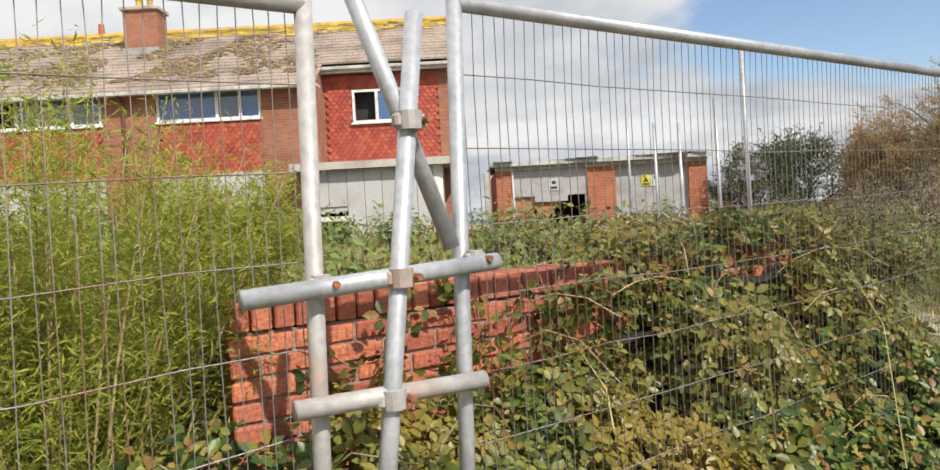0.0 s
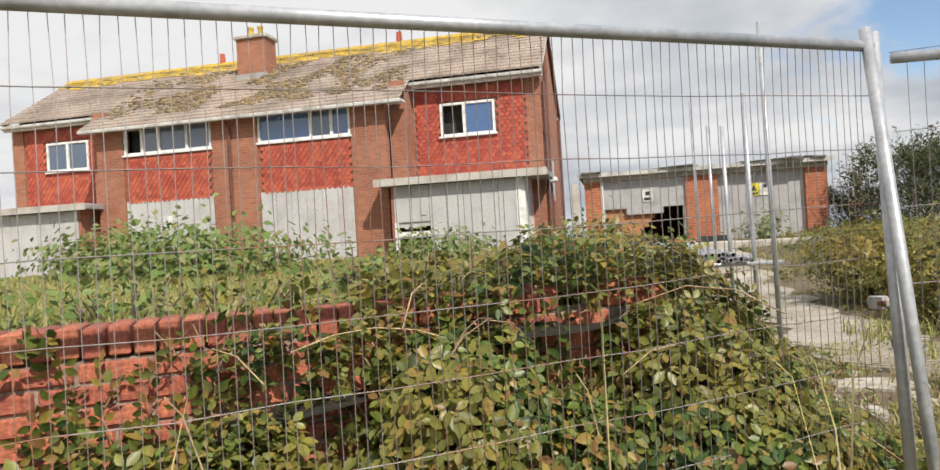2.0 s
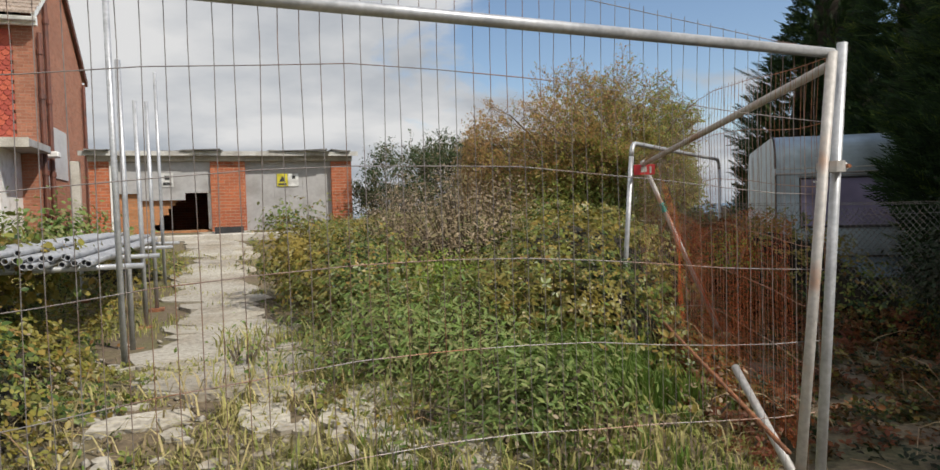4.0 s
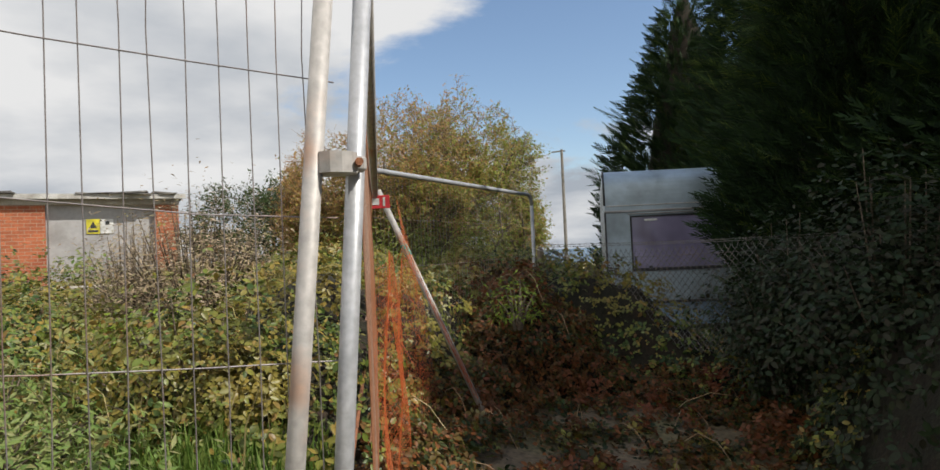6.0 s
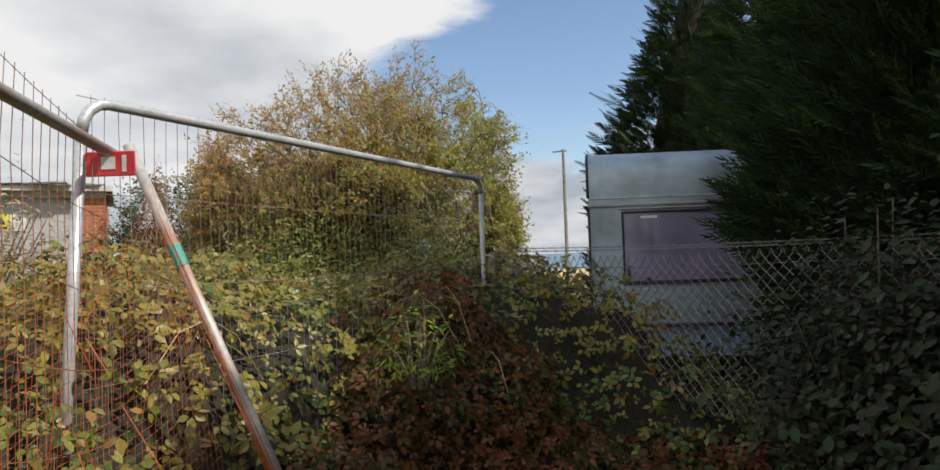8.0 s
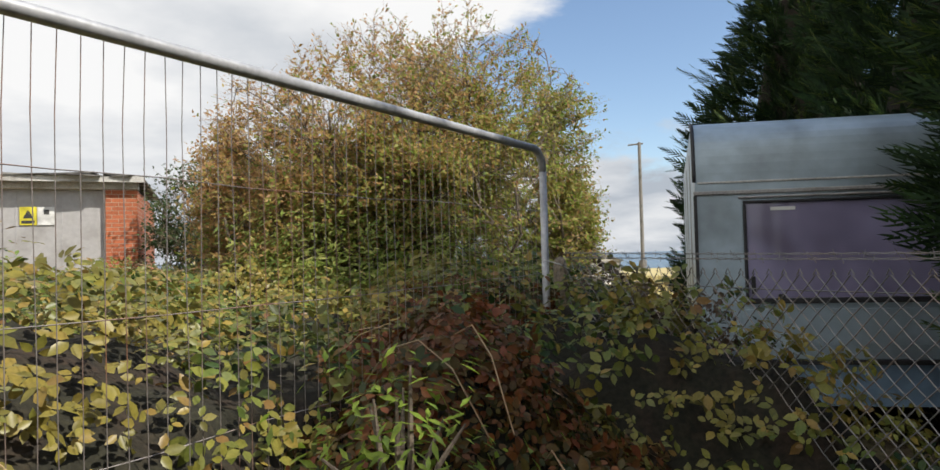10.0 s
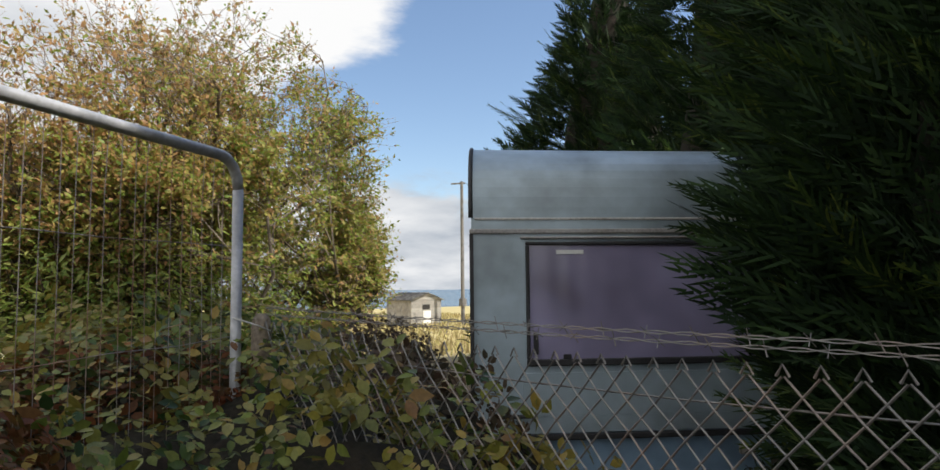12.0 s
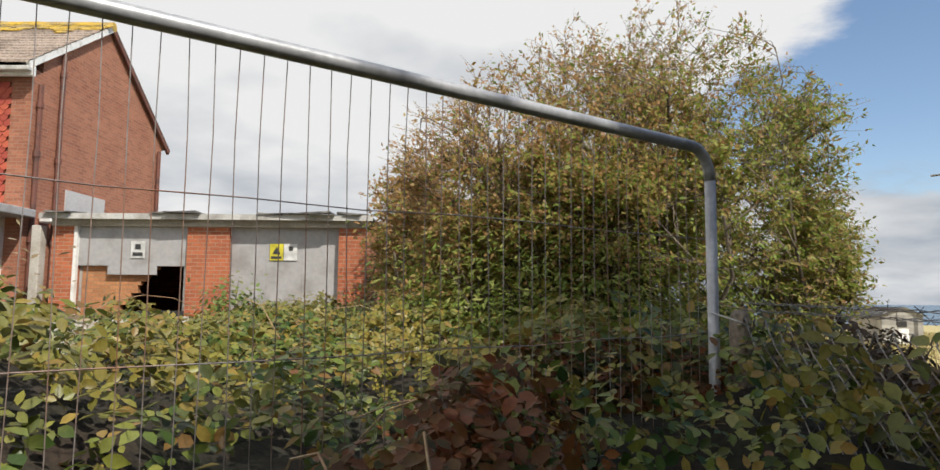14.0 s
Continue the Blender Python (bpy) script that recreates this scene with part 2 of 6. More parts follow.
M["curtain"] = material("curtain", (0.40, 0.34, 0.50), 0.85, vary=0.15, scale=3, second=(0.22, 0.2, 0.27), amount=0.5, bump=0.1, fine=14)
# Near-black panel colour that stands in for unlit insides at openings.
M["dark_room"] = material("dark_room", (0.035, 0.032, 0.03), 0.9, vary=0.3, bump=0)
M["window_blue"] = glass_material("window_blue", (0.07, 0.14, 0.30))
M["window_grey"] = glass_material("window_grey", (0.10, 0.13, 0.19))
M["red_plastic"] = material("red_plastic", (0.62, 0.035, 0.045), 0.45, vary=0.08, bump=0)
M["yellow_sign"] = material("yellow_sign", (0.75, 0.66, 0.05), 0.5, vary=0.06, bump=0)
M["sign_white"] = material("sign_white", (0.72, 0.72, 0.70), 0.5, vary=0.06, bump=0)
M["ink"] = material("ink", (0.05, 0.05, 0.05), 0.6, bump=0)
M["teal_tape"] = material("teal_tape", (0.05, 0.42, 0.36), 0.5, vary=0.15, bump=0)
M["soil"] = material("soil", (0.14, 0.105, 0.065), 0.97, vary=0.4, scale=1.3, second=(0.13, 0.12, 0.05), amount=0.5, bump=0.8, fine=24)
# Near-black: the shade inside brambles and conifer crowns is put into this colour.
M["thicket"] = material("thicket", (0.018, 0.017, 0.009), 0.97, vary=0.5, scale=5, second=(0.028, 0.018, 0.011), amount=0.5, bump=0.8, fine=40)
M["bark"] = material("bark", (0.17, 0.135, 0.10), 0.95, vary=0.35, scale=12, second=(0.10, 0.08, 0.06), amount=0.5, bump=0.8, fine=60)
M["twig"] = material("twig", (0.34, 0.24, 0.16), 0.9, vary=0.3, scale=3, second=(0.22, 0.16, 0.11), amount=0.5, bump=0)
M["cane"] = material("cane", (0.34, 0.22, 0.12), 0.8, vary=0.3, scale=5, second=(0.4, 0.33, 0.2), amount=0.5, bump=0, per="island", spread=0.4)
M["straw"] = material("straw", (0.40, 0.32, 0.16), 0.85, vary=0.2, scale=2, second=(0.42, 0.38, 0.14), amount=0.5, bump=0, per="island", spread=0.35, transl=0.25)
M["timber"] = material("timber", (0.40, 0.37, 0.33), 0.85, vary=0.2, scale=4, second=(0.28, 0.26, 0.24), amount=0.5, bump=0.3, per="object", spread=0.15)
M["pale_plank"] = material("pale_plank", (0.36, 0.34, 0.3), 0.85, vary=0.25, scale=2, second=(0.3, 0.28, 0.25), amount=0.5, bump=0.3, per="object", spread=0.2)
M["pole_wood"] = material("pole_wood", (0.20, 0.19, 0.18), 0.85, vary=0.2, scale=4, bump=0.3)
M["sea"] = material("sea", (0.06, 0.12, 0.17), 0.25, vary=0.15, scale=0.05, bump=0.3, fine=0.8)
M["leaf_bank"] = leaf_material("leaf_bank", [(0.022, 0.045, 0.013), (0.04, 0.075, 0.017), (0.08, 0.13, 0.025), (0.17, 0.22, 0.04), (0.055, 0.095, 0.028), (0.27, 0.28, 0.05), (0.16, 0.2, 0.075), (0.36, 0.26, 0.06), (0.19, 0.09, 0.04)], rough=0.38, patch=(0.29, 0.22, 0.045))
M["leaf_autumn"] = leaf_material("leaf_autumn", [(0.022, 0.034, 0.01), (0.038, 0.052, 0.013), (0.075, 0.08, 0.018), (0.13, 0.085, 0.02), (0.09, 0.045, 0.018), (0.25, 0.095, 0.024), (0.15, 0.045, 0.02)], rough=0.5, patch=(0.19, 0.055, 0.02), patch_scale=1.7)
# Ivy and bramble greens darkened for the hedge's shade, which sits in the colour.
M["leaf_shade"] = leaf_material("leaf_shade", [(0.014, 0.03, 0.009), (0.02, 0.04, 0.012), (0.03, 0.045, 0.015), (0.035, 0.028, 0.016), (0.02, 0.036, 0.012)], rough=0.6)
M["leaf_tree"] = leaf_material("leaf_tree", [(0.18, 0.27, 0.04), (0.26, 0.34, 0.06), (0.34, 0.37, 0.08), (0.42, 0.37, 0.1), (0.4, 0.3, 0.11)], transl=0.5)
M["leaf_tree_dry"] = leaf_material("leaf_tree_dry", [(0.42, 0.33, 0.1), (0.5, 0.32, 0.12), (0.52, 0.3, 0.14), (0.42, 0.24, 0.11)], transl=0.5)
M["leaf_sallow"] = leaf_material("leaf_sallow", [(0.13, 0.2, 0.035), (0.22, 0.3, 0.055), (0.32, 0.38, 0.08), (0.42, 0.42, 0.13), (0.17, 0.25, 0.06)], transl=0.5)
M["leaf_brown"] = leaf_material("leaf_brown", [(0.07, 0.045, 0.028), (0.12, 0.075, 0.045), (0.05, 0.045, 0.025), (0.16, 0.12, 0.08)])
M["leaf_dark"] = leaf_material("leaf_dark", [(0.035, 0.06, 0.02), (0.05, 0.085, 0.025), (0.075, 0.11, 0.03), (0.06, 0.07, 0.03)])
M["leaf_lime"] = leaf_material("leaf_lime", [(0.18, 0.27, 0.03), (0.25, 0.33, 0.04), (0.14, 0.22, 0.03)], transl=0.4)
M["leaf_dry"] = leaf_material("leaf_dry", [(0.36, 0.27, 0.17), (0.46, 0.37, 0.26), (0.28, 0.2, 0.12), (0.34, 0.31, 0.15)])
# Sprays darkened for the hedge's shade, tips lightened as if sunlit, in the colour.
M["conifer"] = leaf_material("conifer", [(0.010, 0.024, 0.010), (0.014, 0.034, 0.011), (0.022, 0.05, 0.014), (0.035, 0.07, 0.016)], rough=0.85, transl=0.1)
M["conifer_lit_tip"] = leaf_material("conifer_lit_tip", [(0.014, 0.034, 0.011), (0.025, 0.055, 0.014), (0.055, 0.095, 0.018), (0.13, 0.165, 0.03)], rough=0.8, transl=0.25)
M["feather"] = leaf_material("feather", [(0.36, 0.42, 0.06), (0.46, 0.46, 0.08), (0.28, 0.38, 0.06), (0.52, 0.44, 0.1)], rough=0.7, transl=0.5)
M["grass"] = leaf_material("grass", [(0.24, 0.28, 0.07), (0.34, 0.34, 0.1), (0.44, 0.4, 0.15), (0.5, 0.43, 0.2), (0.28, 0.3, 0.08)], rough=0.7, transl=0.35)
M["grass_green"] = leaf_material("grass_green", [(0.1, 0.19, 0.03), (0.15, 0.24, 0.04), (0.2, 0.26, 0.06)], rough=0.7, transl=0.35)
M["weed"] = leaf_material("weed", [(0.13, 0.21, 0.05), (0.18, 0.26, 0.06), (0.24, 0.29, 0.09), (0.3, 0.28, 0.12)], transl=0.35)


# ---- building helpers ----
def thing(name, at, label, category, group="", kind=""):
    ob = new(name)
    ob.location = at
    ob.empty_display_size = 0.1
    return tagged(ob, label, category, group, kind)


def part(name, bm, mat, parent=None, label="", smooth=False):
    """One mesh object from a bmesh in world coordinates, under a thing or part."""
    me = bpy.data.meshes.new(name)
    bm.normal_update()
    bm.to_mesh(me)
    bm.free()
    return hang(name, me, mat, parent, label, smooth)


def hang(name, me, mat, parent=None, label="", smooth=False):
    if mat:
        me.materials.append(mat)
    if smooth:
        me.polygons.foreach_set("use_smooth", [True] * len(me.polygons))
    ob = new(name, me)
    if parent:
        ob.parent = parent
        base = Matrix.Translation(parent.location) if parent.data is None else Matrix.Identity(4)
        ob.matrix_parent_inverse = base.inverted()
    if label:
        ob["label"] = label
    return ob


def box(bm, x0, x1, y0, y1, z0, z1, m=None, bevel=0.0):
    mm = Matrix.Translation(((x0 + x1) / 2, (y0 + y1) / 2, (z0 + z1) / 2)) @ Matrix.Diagonal((x1 - x0, y1 - y0, z1 - z0, 1))
    made = bmesh.ops.create_cube(bm, size=1, matrix=(m or Matrix.Identity(4)) @ mm)
    if bevel:
        edges = list({e for v in made["verts"] for e in v.link_edges})
        bmesh.ops.bevel(bm, geom=edges, offset=bevel, segments=1, affect="EDGES")
    return bm


def B(x0, x1, y0, y1, z0, z1, m=None, bevel=0.0):
    return box(bmesh.new(), x0, x1, y0, y1, z0, z1, m, bevel)


def tube(bm, path, r, seg=10, cap=True):
    """A round bar along a list of points; r may be one radius or one per point."""
    pts = [Vector(p) for p in path]
    rs = r if isinstance(r, (list, tuple)) else [r] * len(pts)
    rings = []
    side = None
    for i, p in enumerate(pts):
        d = (pts[min(i + 1, len(pts) - 1)] - pts[max(i - 1, 0)]).normalized()
        if side is None:
            side = d.cross(Vector((0, 0, 1)) if abs(d.z) < 0.9 else Vector((1, 0, 0))).normalized()
        side = (side - d * side.dot(d)).normalized()
        up = d.cross(side)
        rings.append([bm.verts.new(p + (side * math.cos(2 * math.pi * k / seg) + up * math.sin(2 * math.pi * k / seg)) * rs[i]) for k in range(seg)])
    for a, b in zip(rings, rings[1:]):
        for k in range(seg):
            bm.faces.new((a[k], a[(k + 1) % seg], b[(k + 1) % seg], b[k]))
    if cap and seg > 2:
        bm.faces.new(rings[0][::-1])
        bm.faces.new(rings[-1])
    return bm


def T(path, r, seg=10):
    return tube(bmesh.new(), path, r, seg)


def mesh_np(name, verts, faces):
    """A mesh from arrays: verts (n, 3), faces (m, k)."""
    me = bpy.data.meshes.new(name)
    v, f = np.asarray(verts, np.float32), np.asarray(faces, np.int32)
    me.vertices.add(len(v))
    me.vertices.foreach_set("co", v.ravel())
    me.loops.add(f.size)
    me.loops.foreach_set("vertex_index", f.ravel())
    me.polygons.add(len(f))
    me.polygons.foreach_set("loop_start", np.arange(len(f), dtype=np.int32) * f.shape[1])
    me.update(calc_edges=True)
    me.validate()
    return me


RNG = np.random.default_rng(7)


def unit(v):
    return v / np.maximum(np.linalg.norm(v, axis=-1, keepdims=True), 1e-9)


LEAF_V = np.array([[0, 0, 0], [0.26, 0.28, 0.05], [0.27, 0.62, 0.03], [0, 1, -0.10], [-0.27, 0.62, 0.03], [-0.26, 0.28, 0.05], [0, 0.5, -0.04]])
LEAF_F = np.array([[0, 1, 6], [1, 2, 6], [2, 3, 6], [3, 4, 6], [4, 5, 6], [5, 0, 6]])
THIN_V = np.array([[0, 0, 0], [0.14, 0.4, 0.03], [0, 1, -0.06], [-0.14, 0.4, 0.03]])
THIN_F = np.array([[0, 1, 2], [0, 2, 3]])


def blades(pos, nrm, size, shape=LEAF_V, faces=LEAF_F, tri=False, spin=None):
    """Leaves at pos that face nrm; tri: three leaflets to a stalk."""
    n = len(pos)
    ref = unit(RNG.normal(size=(n, 3)))
    z = unit(nrm)
    x = unit(np.cross(ref, z)) if spin is None else unit(np.cross(spin, z))
    y = np.cross(z, x)
    outs = []
    for a in ((-1.15, 0.0, 1.15) if tri else (0.0,)):
        ya = y * math.cos(a) + x * math.sin(a)
        xa = x * math.cos(a) - y * math.sin(a)
        s = np.asarray(size).reshape(-1, 1, 1) * (1.0 if a == 0 else 0.82)
        za = unit(z + RNG.normal(scale=0.22, size=(n, 3)))
        off = pos[:, None, :] + (ya * np.asarray(size).reshape(-1, 1) * 0.18)[:, None, :] if tri else pos[:, None, :]
        v = off + s * (shape[None, :, 0:1] * xa[:, None, :] + shape[None, :, 1:2] * ya[:, None, :] + shape[None, :, 2:3] * za[:, None, :])
        outs.append(v.reshape(-1, 3))
    v = np.concatenate(outs)
    k = len(shape)
    f = (np.arange(len(v) // k)[:, None, None] * k + faces[None]).reshape(-1, faces.shape[1])
    return v, f


def noise2(x, y, scale, seed=0.0):
    return np.array([noise.noise(Vector((a * scale, b * scale, seed))) for a, b in zip(np.ravel(x), np.ravel(y))]).reshape(np.shape(x))


def merge(meshes):
    vs, fs, o = [], [], 0
    for v, f in meshes:
        vs.append(v)
        fs.append(f + o)
        o += len(v)
    return np.concatenate(vs), np.concatenate(fs)


def thicket(name, us, vs, place, leaves, size, mat, label, category="bramble", canes=40, droop=0.06, tri=True, shape=LEAF_V, faces=LEAF_F, core=True):
    """A leafy mound: place(u, v) gives the canopy over a grid of u and v; leaves cover it in layers over a near-black
    sheet that stands in for the shade within.
    """
    uu, vv = np.meshgrid(us, vs)
    pts = place(uu, vv)
    h, w = uu.shape
    P = pts.reshape(-1, 3)
    idx = np.arange(h * w).reshape(h, w)
    quads = np.stack([idx[:-1, :-1], idx[:-1, 1:], idx[1:, 1:], idx[1:, :-1]], -1).reshape(-1, 4)
    a, b, c, d = (P[quads[:, i]] for i in range(4))
    nrm = np.cross(c - a, d - b)
    area = np.linalg.norm(nrm, axis=1) / 2
    nrm = unit(nrm)
    nrm = np.where(nrm[:, 2:3] < 0, -nrm, nrm)
    root = thing(name, tuple(P.mean(0) * (1, 1, 0)), label, category, kind="stuff")
    # Near-black sheet below the canopy, painted as the shade between leaves.
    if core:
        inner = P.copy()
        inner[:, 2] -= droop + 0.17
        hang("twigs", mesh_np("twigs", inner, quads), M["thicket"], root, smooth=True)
    pick = RNG.choice(len(quads), leaves, p=area / area.sum())
    r1, r2 = RNG.random((leaves, 1)), RNG.random((leaves, 1))
    pos = (a[pick] * (1 - r1) + b[pick] * r1) * (1 - r2) + (d[pick] * (1 - r1) + c[pick] * r1) * r2
    depth = RNG.random((leaves, 1)) ** 1.6
    lump = 1.4 * np.array([noise.noise(Vector(p) * 3.1) for p in pos])[:, None]
    lump2 = np.array([noise.noise(Vector(p) * 7.3) for p in pos])[:, None]
    pos = pos + nrm[pick] * (0.10 * lump + 0.07 * lump2 + 0.06 - (droop + 0.14) * depth)
    facing = unit(nrm[pick] + np.array([0.05, -0.25, 0.25]) + RNG.normal(scale=0.55, size=(leaves, 3)))
    sz = size * (0.55 + 0.75 * RNG.random(leaves))
    v, f = blades(pos, facing, sz, shape, faces, tri=tri)
    hang("leaves", mesh_np("leaves", v, f), mat, root)
    if canes:
        bm = bmesh.new()
        for k in range(canes):
            q = quads[RNG.integers(len(quads))][0]
            p0 = Vector(P[q])
            d0 = Vector((RNG.normal(), RNG.normal(), 0)).normalized() * (0.3 + 0.5 * RNG.random())
            up = 0.06 + 0.22 * RNG.random()
            tube(bm, [p0 + d0 * (t - 0.5) + Vector((0, 0, up * (1 - (2 * t - 0.9) ** 2) - 0.05)) for t in (0, 0.25, 0.5, 0.75, 1)], 0.0028, 4)
        part("canes", bm, M["cane"], root)
    return root


def grass_patch(name, pos, height, mat, label, lean=0.35, width=0.006, category="grass"):
    n = len(pos)
    h = height * (0.5 + 0.8 * RNG.random(n))[:, None]
    d = RNG.normal(size=(n, 3)) * (1, 1, 0)
    d = unit(d)
    side = np.stack([-d[:, 1], d[:, 0], 0 * d[:, 0]], -1) * (width * (0.6 + RNG.random((n, 1))))
    bend = lean * (0.4 + RNG.random((n, 1)))
    up = np.array([0, 0, 1.0])
    mid = pos + h * (0.55 * up + 0.22 * bend * d)
    tip = pos + h * ((1 - 0.25 * bend) * up + 0.9 * bend * d)
    v = np.stack([pos - side, pos + side, mid + side * 0.7, mid - side * 0.7, tip], 1).reshape(-1, 3)
    k = np.arange(n)[:, None, None] * 5
    f = (k + np.array([[0, 1, 2], [0, 2, 3], [3, 2, 4]])[None]).reshape(-1, 3)
    return tagged(hang(name, mesh_np(name, v, f), mat), label, category, kind="stuff")


# ---- ground ----
FA = radians(33.9)
FDIR, FNOR = Vector((math.cos(FA), math.sin(FA), 0)), Vector((-math.sin(FA), math.cos(FA), 0))
FP = Vector((1.892, -0.179, 0))
WA = radians(32.5)
WDIR, WNOR = Vector((math.cos(WA), math.sin(WA), 0)), Vector((-math.sin(WA), math.cos(WA), 0))
WP = Vector((1.74, 0.667, 0))


def sstep(a, b, x):
    t = np.clip((np.asarray(x, float) - a) / (b - a), 0, 1)
    return t * t * (3 - 2 * t)


def ground_z(x, y):
    x, y = np.asarray(x, float), np.asarray(y, float)
    front = np.where(x < 4.6, -0.179 + (np.maximum(x, -40) - 1.892) * 0.672, np.where(x < 8.2, 1.75, 1.9 + (x - 8.2) * 0.9))
    d = y - front
    yard = 0.06 * sstep(-1.5, 0, d) + 0.36 * sstep(0, 2.6, d) + 0.72 * sstep(8, 16.5, y)
    v = (x - WP.x) * WNOR.x + (y - WP.y) * WNOR.y
    u = (x - WP.x) * WDIR.x + (y - WP.y) * WDIR.y
    garden = sstep(0.1, 0.25, v) * (1 - sstep(2.2, 3.2, u)) * (1 - sstep(3.3, 4.3, x))
    z = yard * (1 - garden) + garden * (1.17 - 0.1 * sstep(4, 15, y))
    east = sstep(9.5, 14, x)
    z = z * (1 - east) + east * (0.16 * sstep(-1.5, 1, d) - 0.95 * sstep(13, 30, y))
    far = np.hypot(x - 5, y - 5)
    z = z * (1 - sstep(38, 70, far)) + sstep(38, 70, far) * -0.95
    return z - 7.0 * sstep(105, 135, (x * 0.5 + y * 0.86))


def build_ground():
    near = np.arange(-26, 40.01, 0.3)
    far = 40 + np.geomspace(1, 2400, 26)
    axis = np.concatenate([-(far[::-1] - 14), near, far])
    xx, yy = np.meshgrid(axis, axis)
    zz = ground_z(xx, yy)
    rough = np.array([noise.noise(Vector((a * 1.7, b * 1.7, 0.3))) for a, b in zip(xx.ravel(), yy.ravel())]).reshape(xx.shape)
    zz = zz + 0.03 * rough * (np.hypot(xx, yy) < 60)
    n = len(axis)
    idx = np.arange(n * n).reshape(n, n)
    q = np.stack([idx[:-1, :-1], idx[:-1, 1:], idx[1:, 1:], idx[1:, :-1]], -1).reshape(-1, 4)
    ob = hang("ground", mesh_np("ground", np.stack([xx, yy, zz], -1).reshape(-1, 3), q), M["soil"], smooth=True)
    tagged(ob, "dry earth and rough grass rising to the house", "ground", kind="structure")
    m = M["soil"]
    # far fields are dry grass
    nn, ll = m.node_tree.nodes, m.node_tree.links
    b = nn["Principled BSDF"]
    geo = nn.new("ShaderNodeNewGeometry")
    sep = nn.new("ShaderNodeVectorMath")
    sep.operation = "LENGTH"
    ll.new(geo.outputs["Position"], sep.inputs[0])
    mr = nn.new("ShaderNodeMapRange")
    mr.inputs["From Min"].default_value, mr.inputs["From Max"].default_value = 20, 34
    ll.new(sep.outputs["Value"], mr.inputs["Value"])
    mx = nn.new("ShaderNodeMix")
    mx.data_type = "RGBA"
    src = b.inputs["Base Color"].links[0].from_socket
    ll.new(mr.outputs[0], mx.inputs["Factor"])
    ll.new(src, mx.inputs["A"])
    mx.inputs["B"].default_value = (0.42, 0.35, 0.16, 1)
    ll.new(mx.outputs["Result"], b.inputs["Base Color"])
    w = hang("water", mesh_np("water", [(-2500, 60, -4.2), (2600, 60, -4.2), (2600, 2600, -4.2), (-2500, 2600, -4.2)], [[0, 1, 2, 3]]), M["sea"])
    tagged(w, "grey-blue sea at the horizon", "sea", kind="structure")


build_ground()


# ---- house ----
F, BAY, PF, GX, REAR = 17.0, 18.17, 16.45, 1.75, 24.0
MID = -7.3
RIDGE_Y, RIDGE_Z, SLOPE = 20.9, 8.32, 0.66


def slope_z(y):
    return RIDGE_Z - SLOPE * (RIDGE_Y - y)


def roof_rows(bm, x0, x1, ylow, yhigh, zf, rows):
    for i in range(rows):
        a, b = ylow + (yhigh - ylow) * i / rows, ylow + (yhigh - ylow) * (i + 1) / rows
        x = x0
        while x < x1 - 0.01:
            xe = min(x1, x + 0.9 + 0.5 * random.random())
            j = random.uniform(-0.006, 0.006)
            za, zb = zf(a) + 0.045 + j, zf(b) + 0.012 + j
            v = [bm.verts.new(p) for p in ((x, a, zf(a) - 0.02), (xe, a, zf(a) - 0.02), (xe, a, za), (x, a, za), (xe, b, zb), (x, b, zb))]
            bm.faces.new((v[0], v[1], v[2], v[3]))
            bm.faces.new((v[3], v[2], v[4], v[5]))
            x = xe


def tile_mesh(w, h):
    """One hung tile with a rounded tail, thicker at the foot."""
    bm = bmesh.new()
    o = [(-w / 2, 0.0), (-w / 2, -h * 0.55), (-w * 0.3, -h * 0.9), (0, -h), (w * 0.3, -h * 0.9), (w / 2, -h * 0.55), (w / 2, 0.0)]
    fr = [bm.verts.new((x, -0.012 - 0.02 * (-z / h), z)) for x, z in o]
    bk = [bm.verts.new((x, 0.0, z)) for x, z in o]
    bm.faces.new(fr[::-1])
    for i in range(len(o) - 1):
        bm.faces.new((fr[i], fr[i + 1], bk[i + 1], bk[i]))
    bm.normal_update()
    return bm


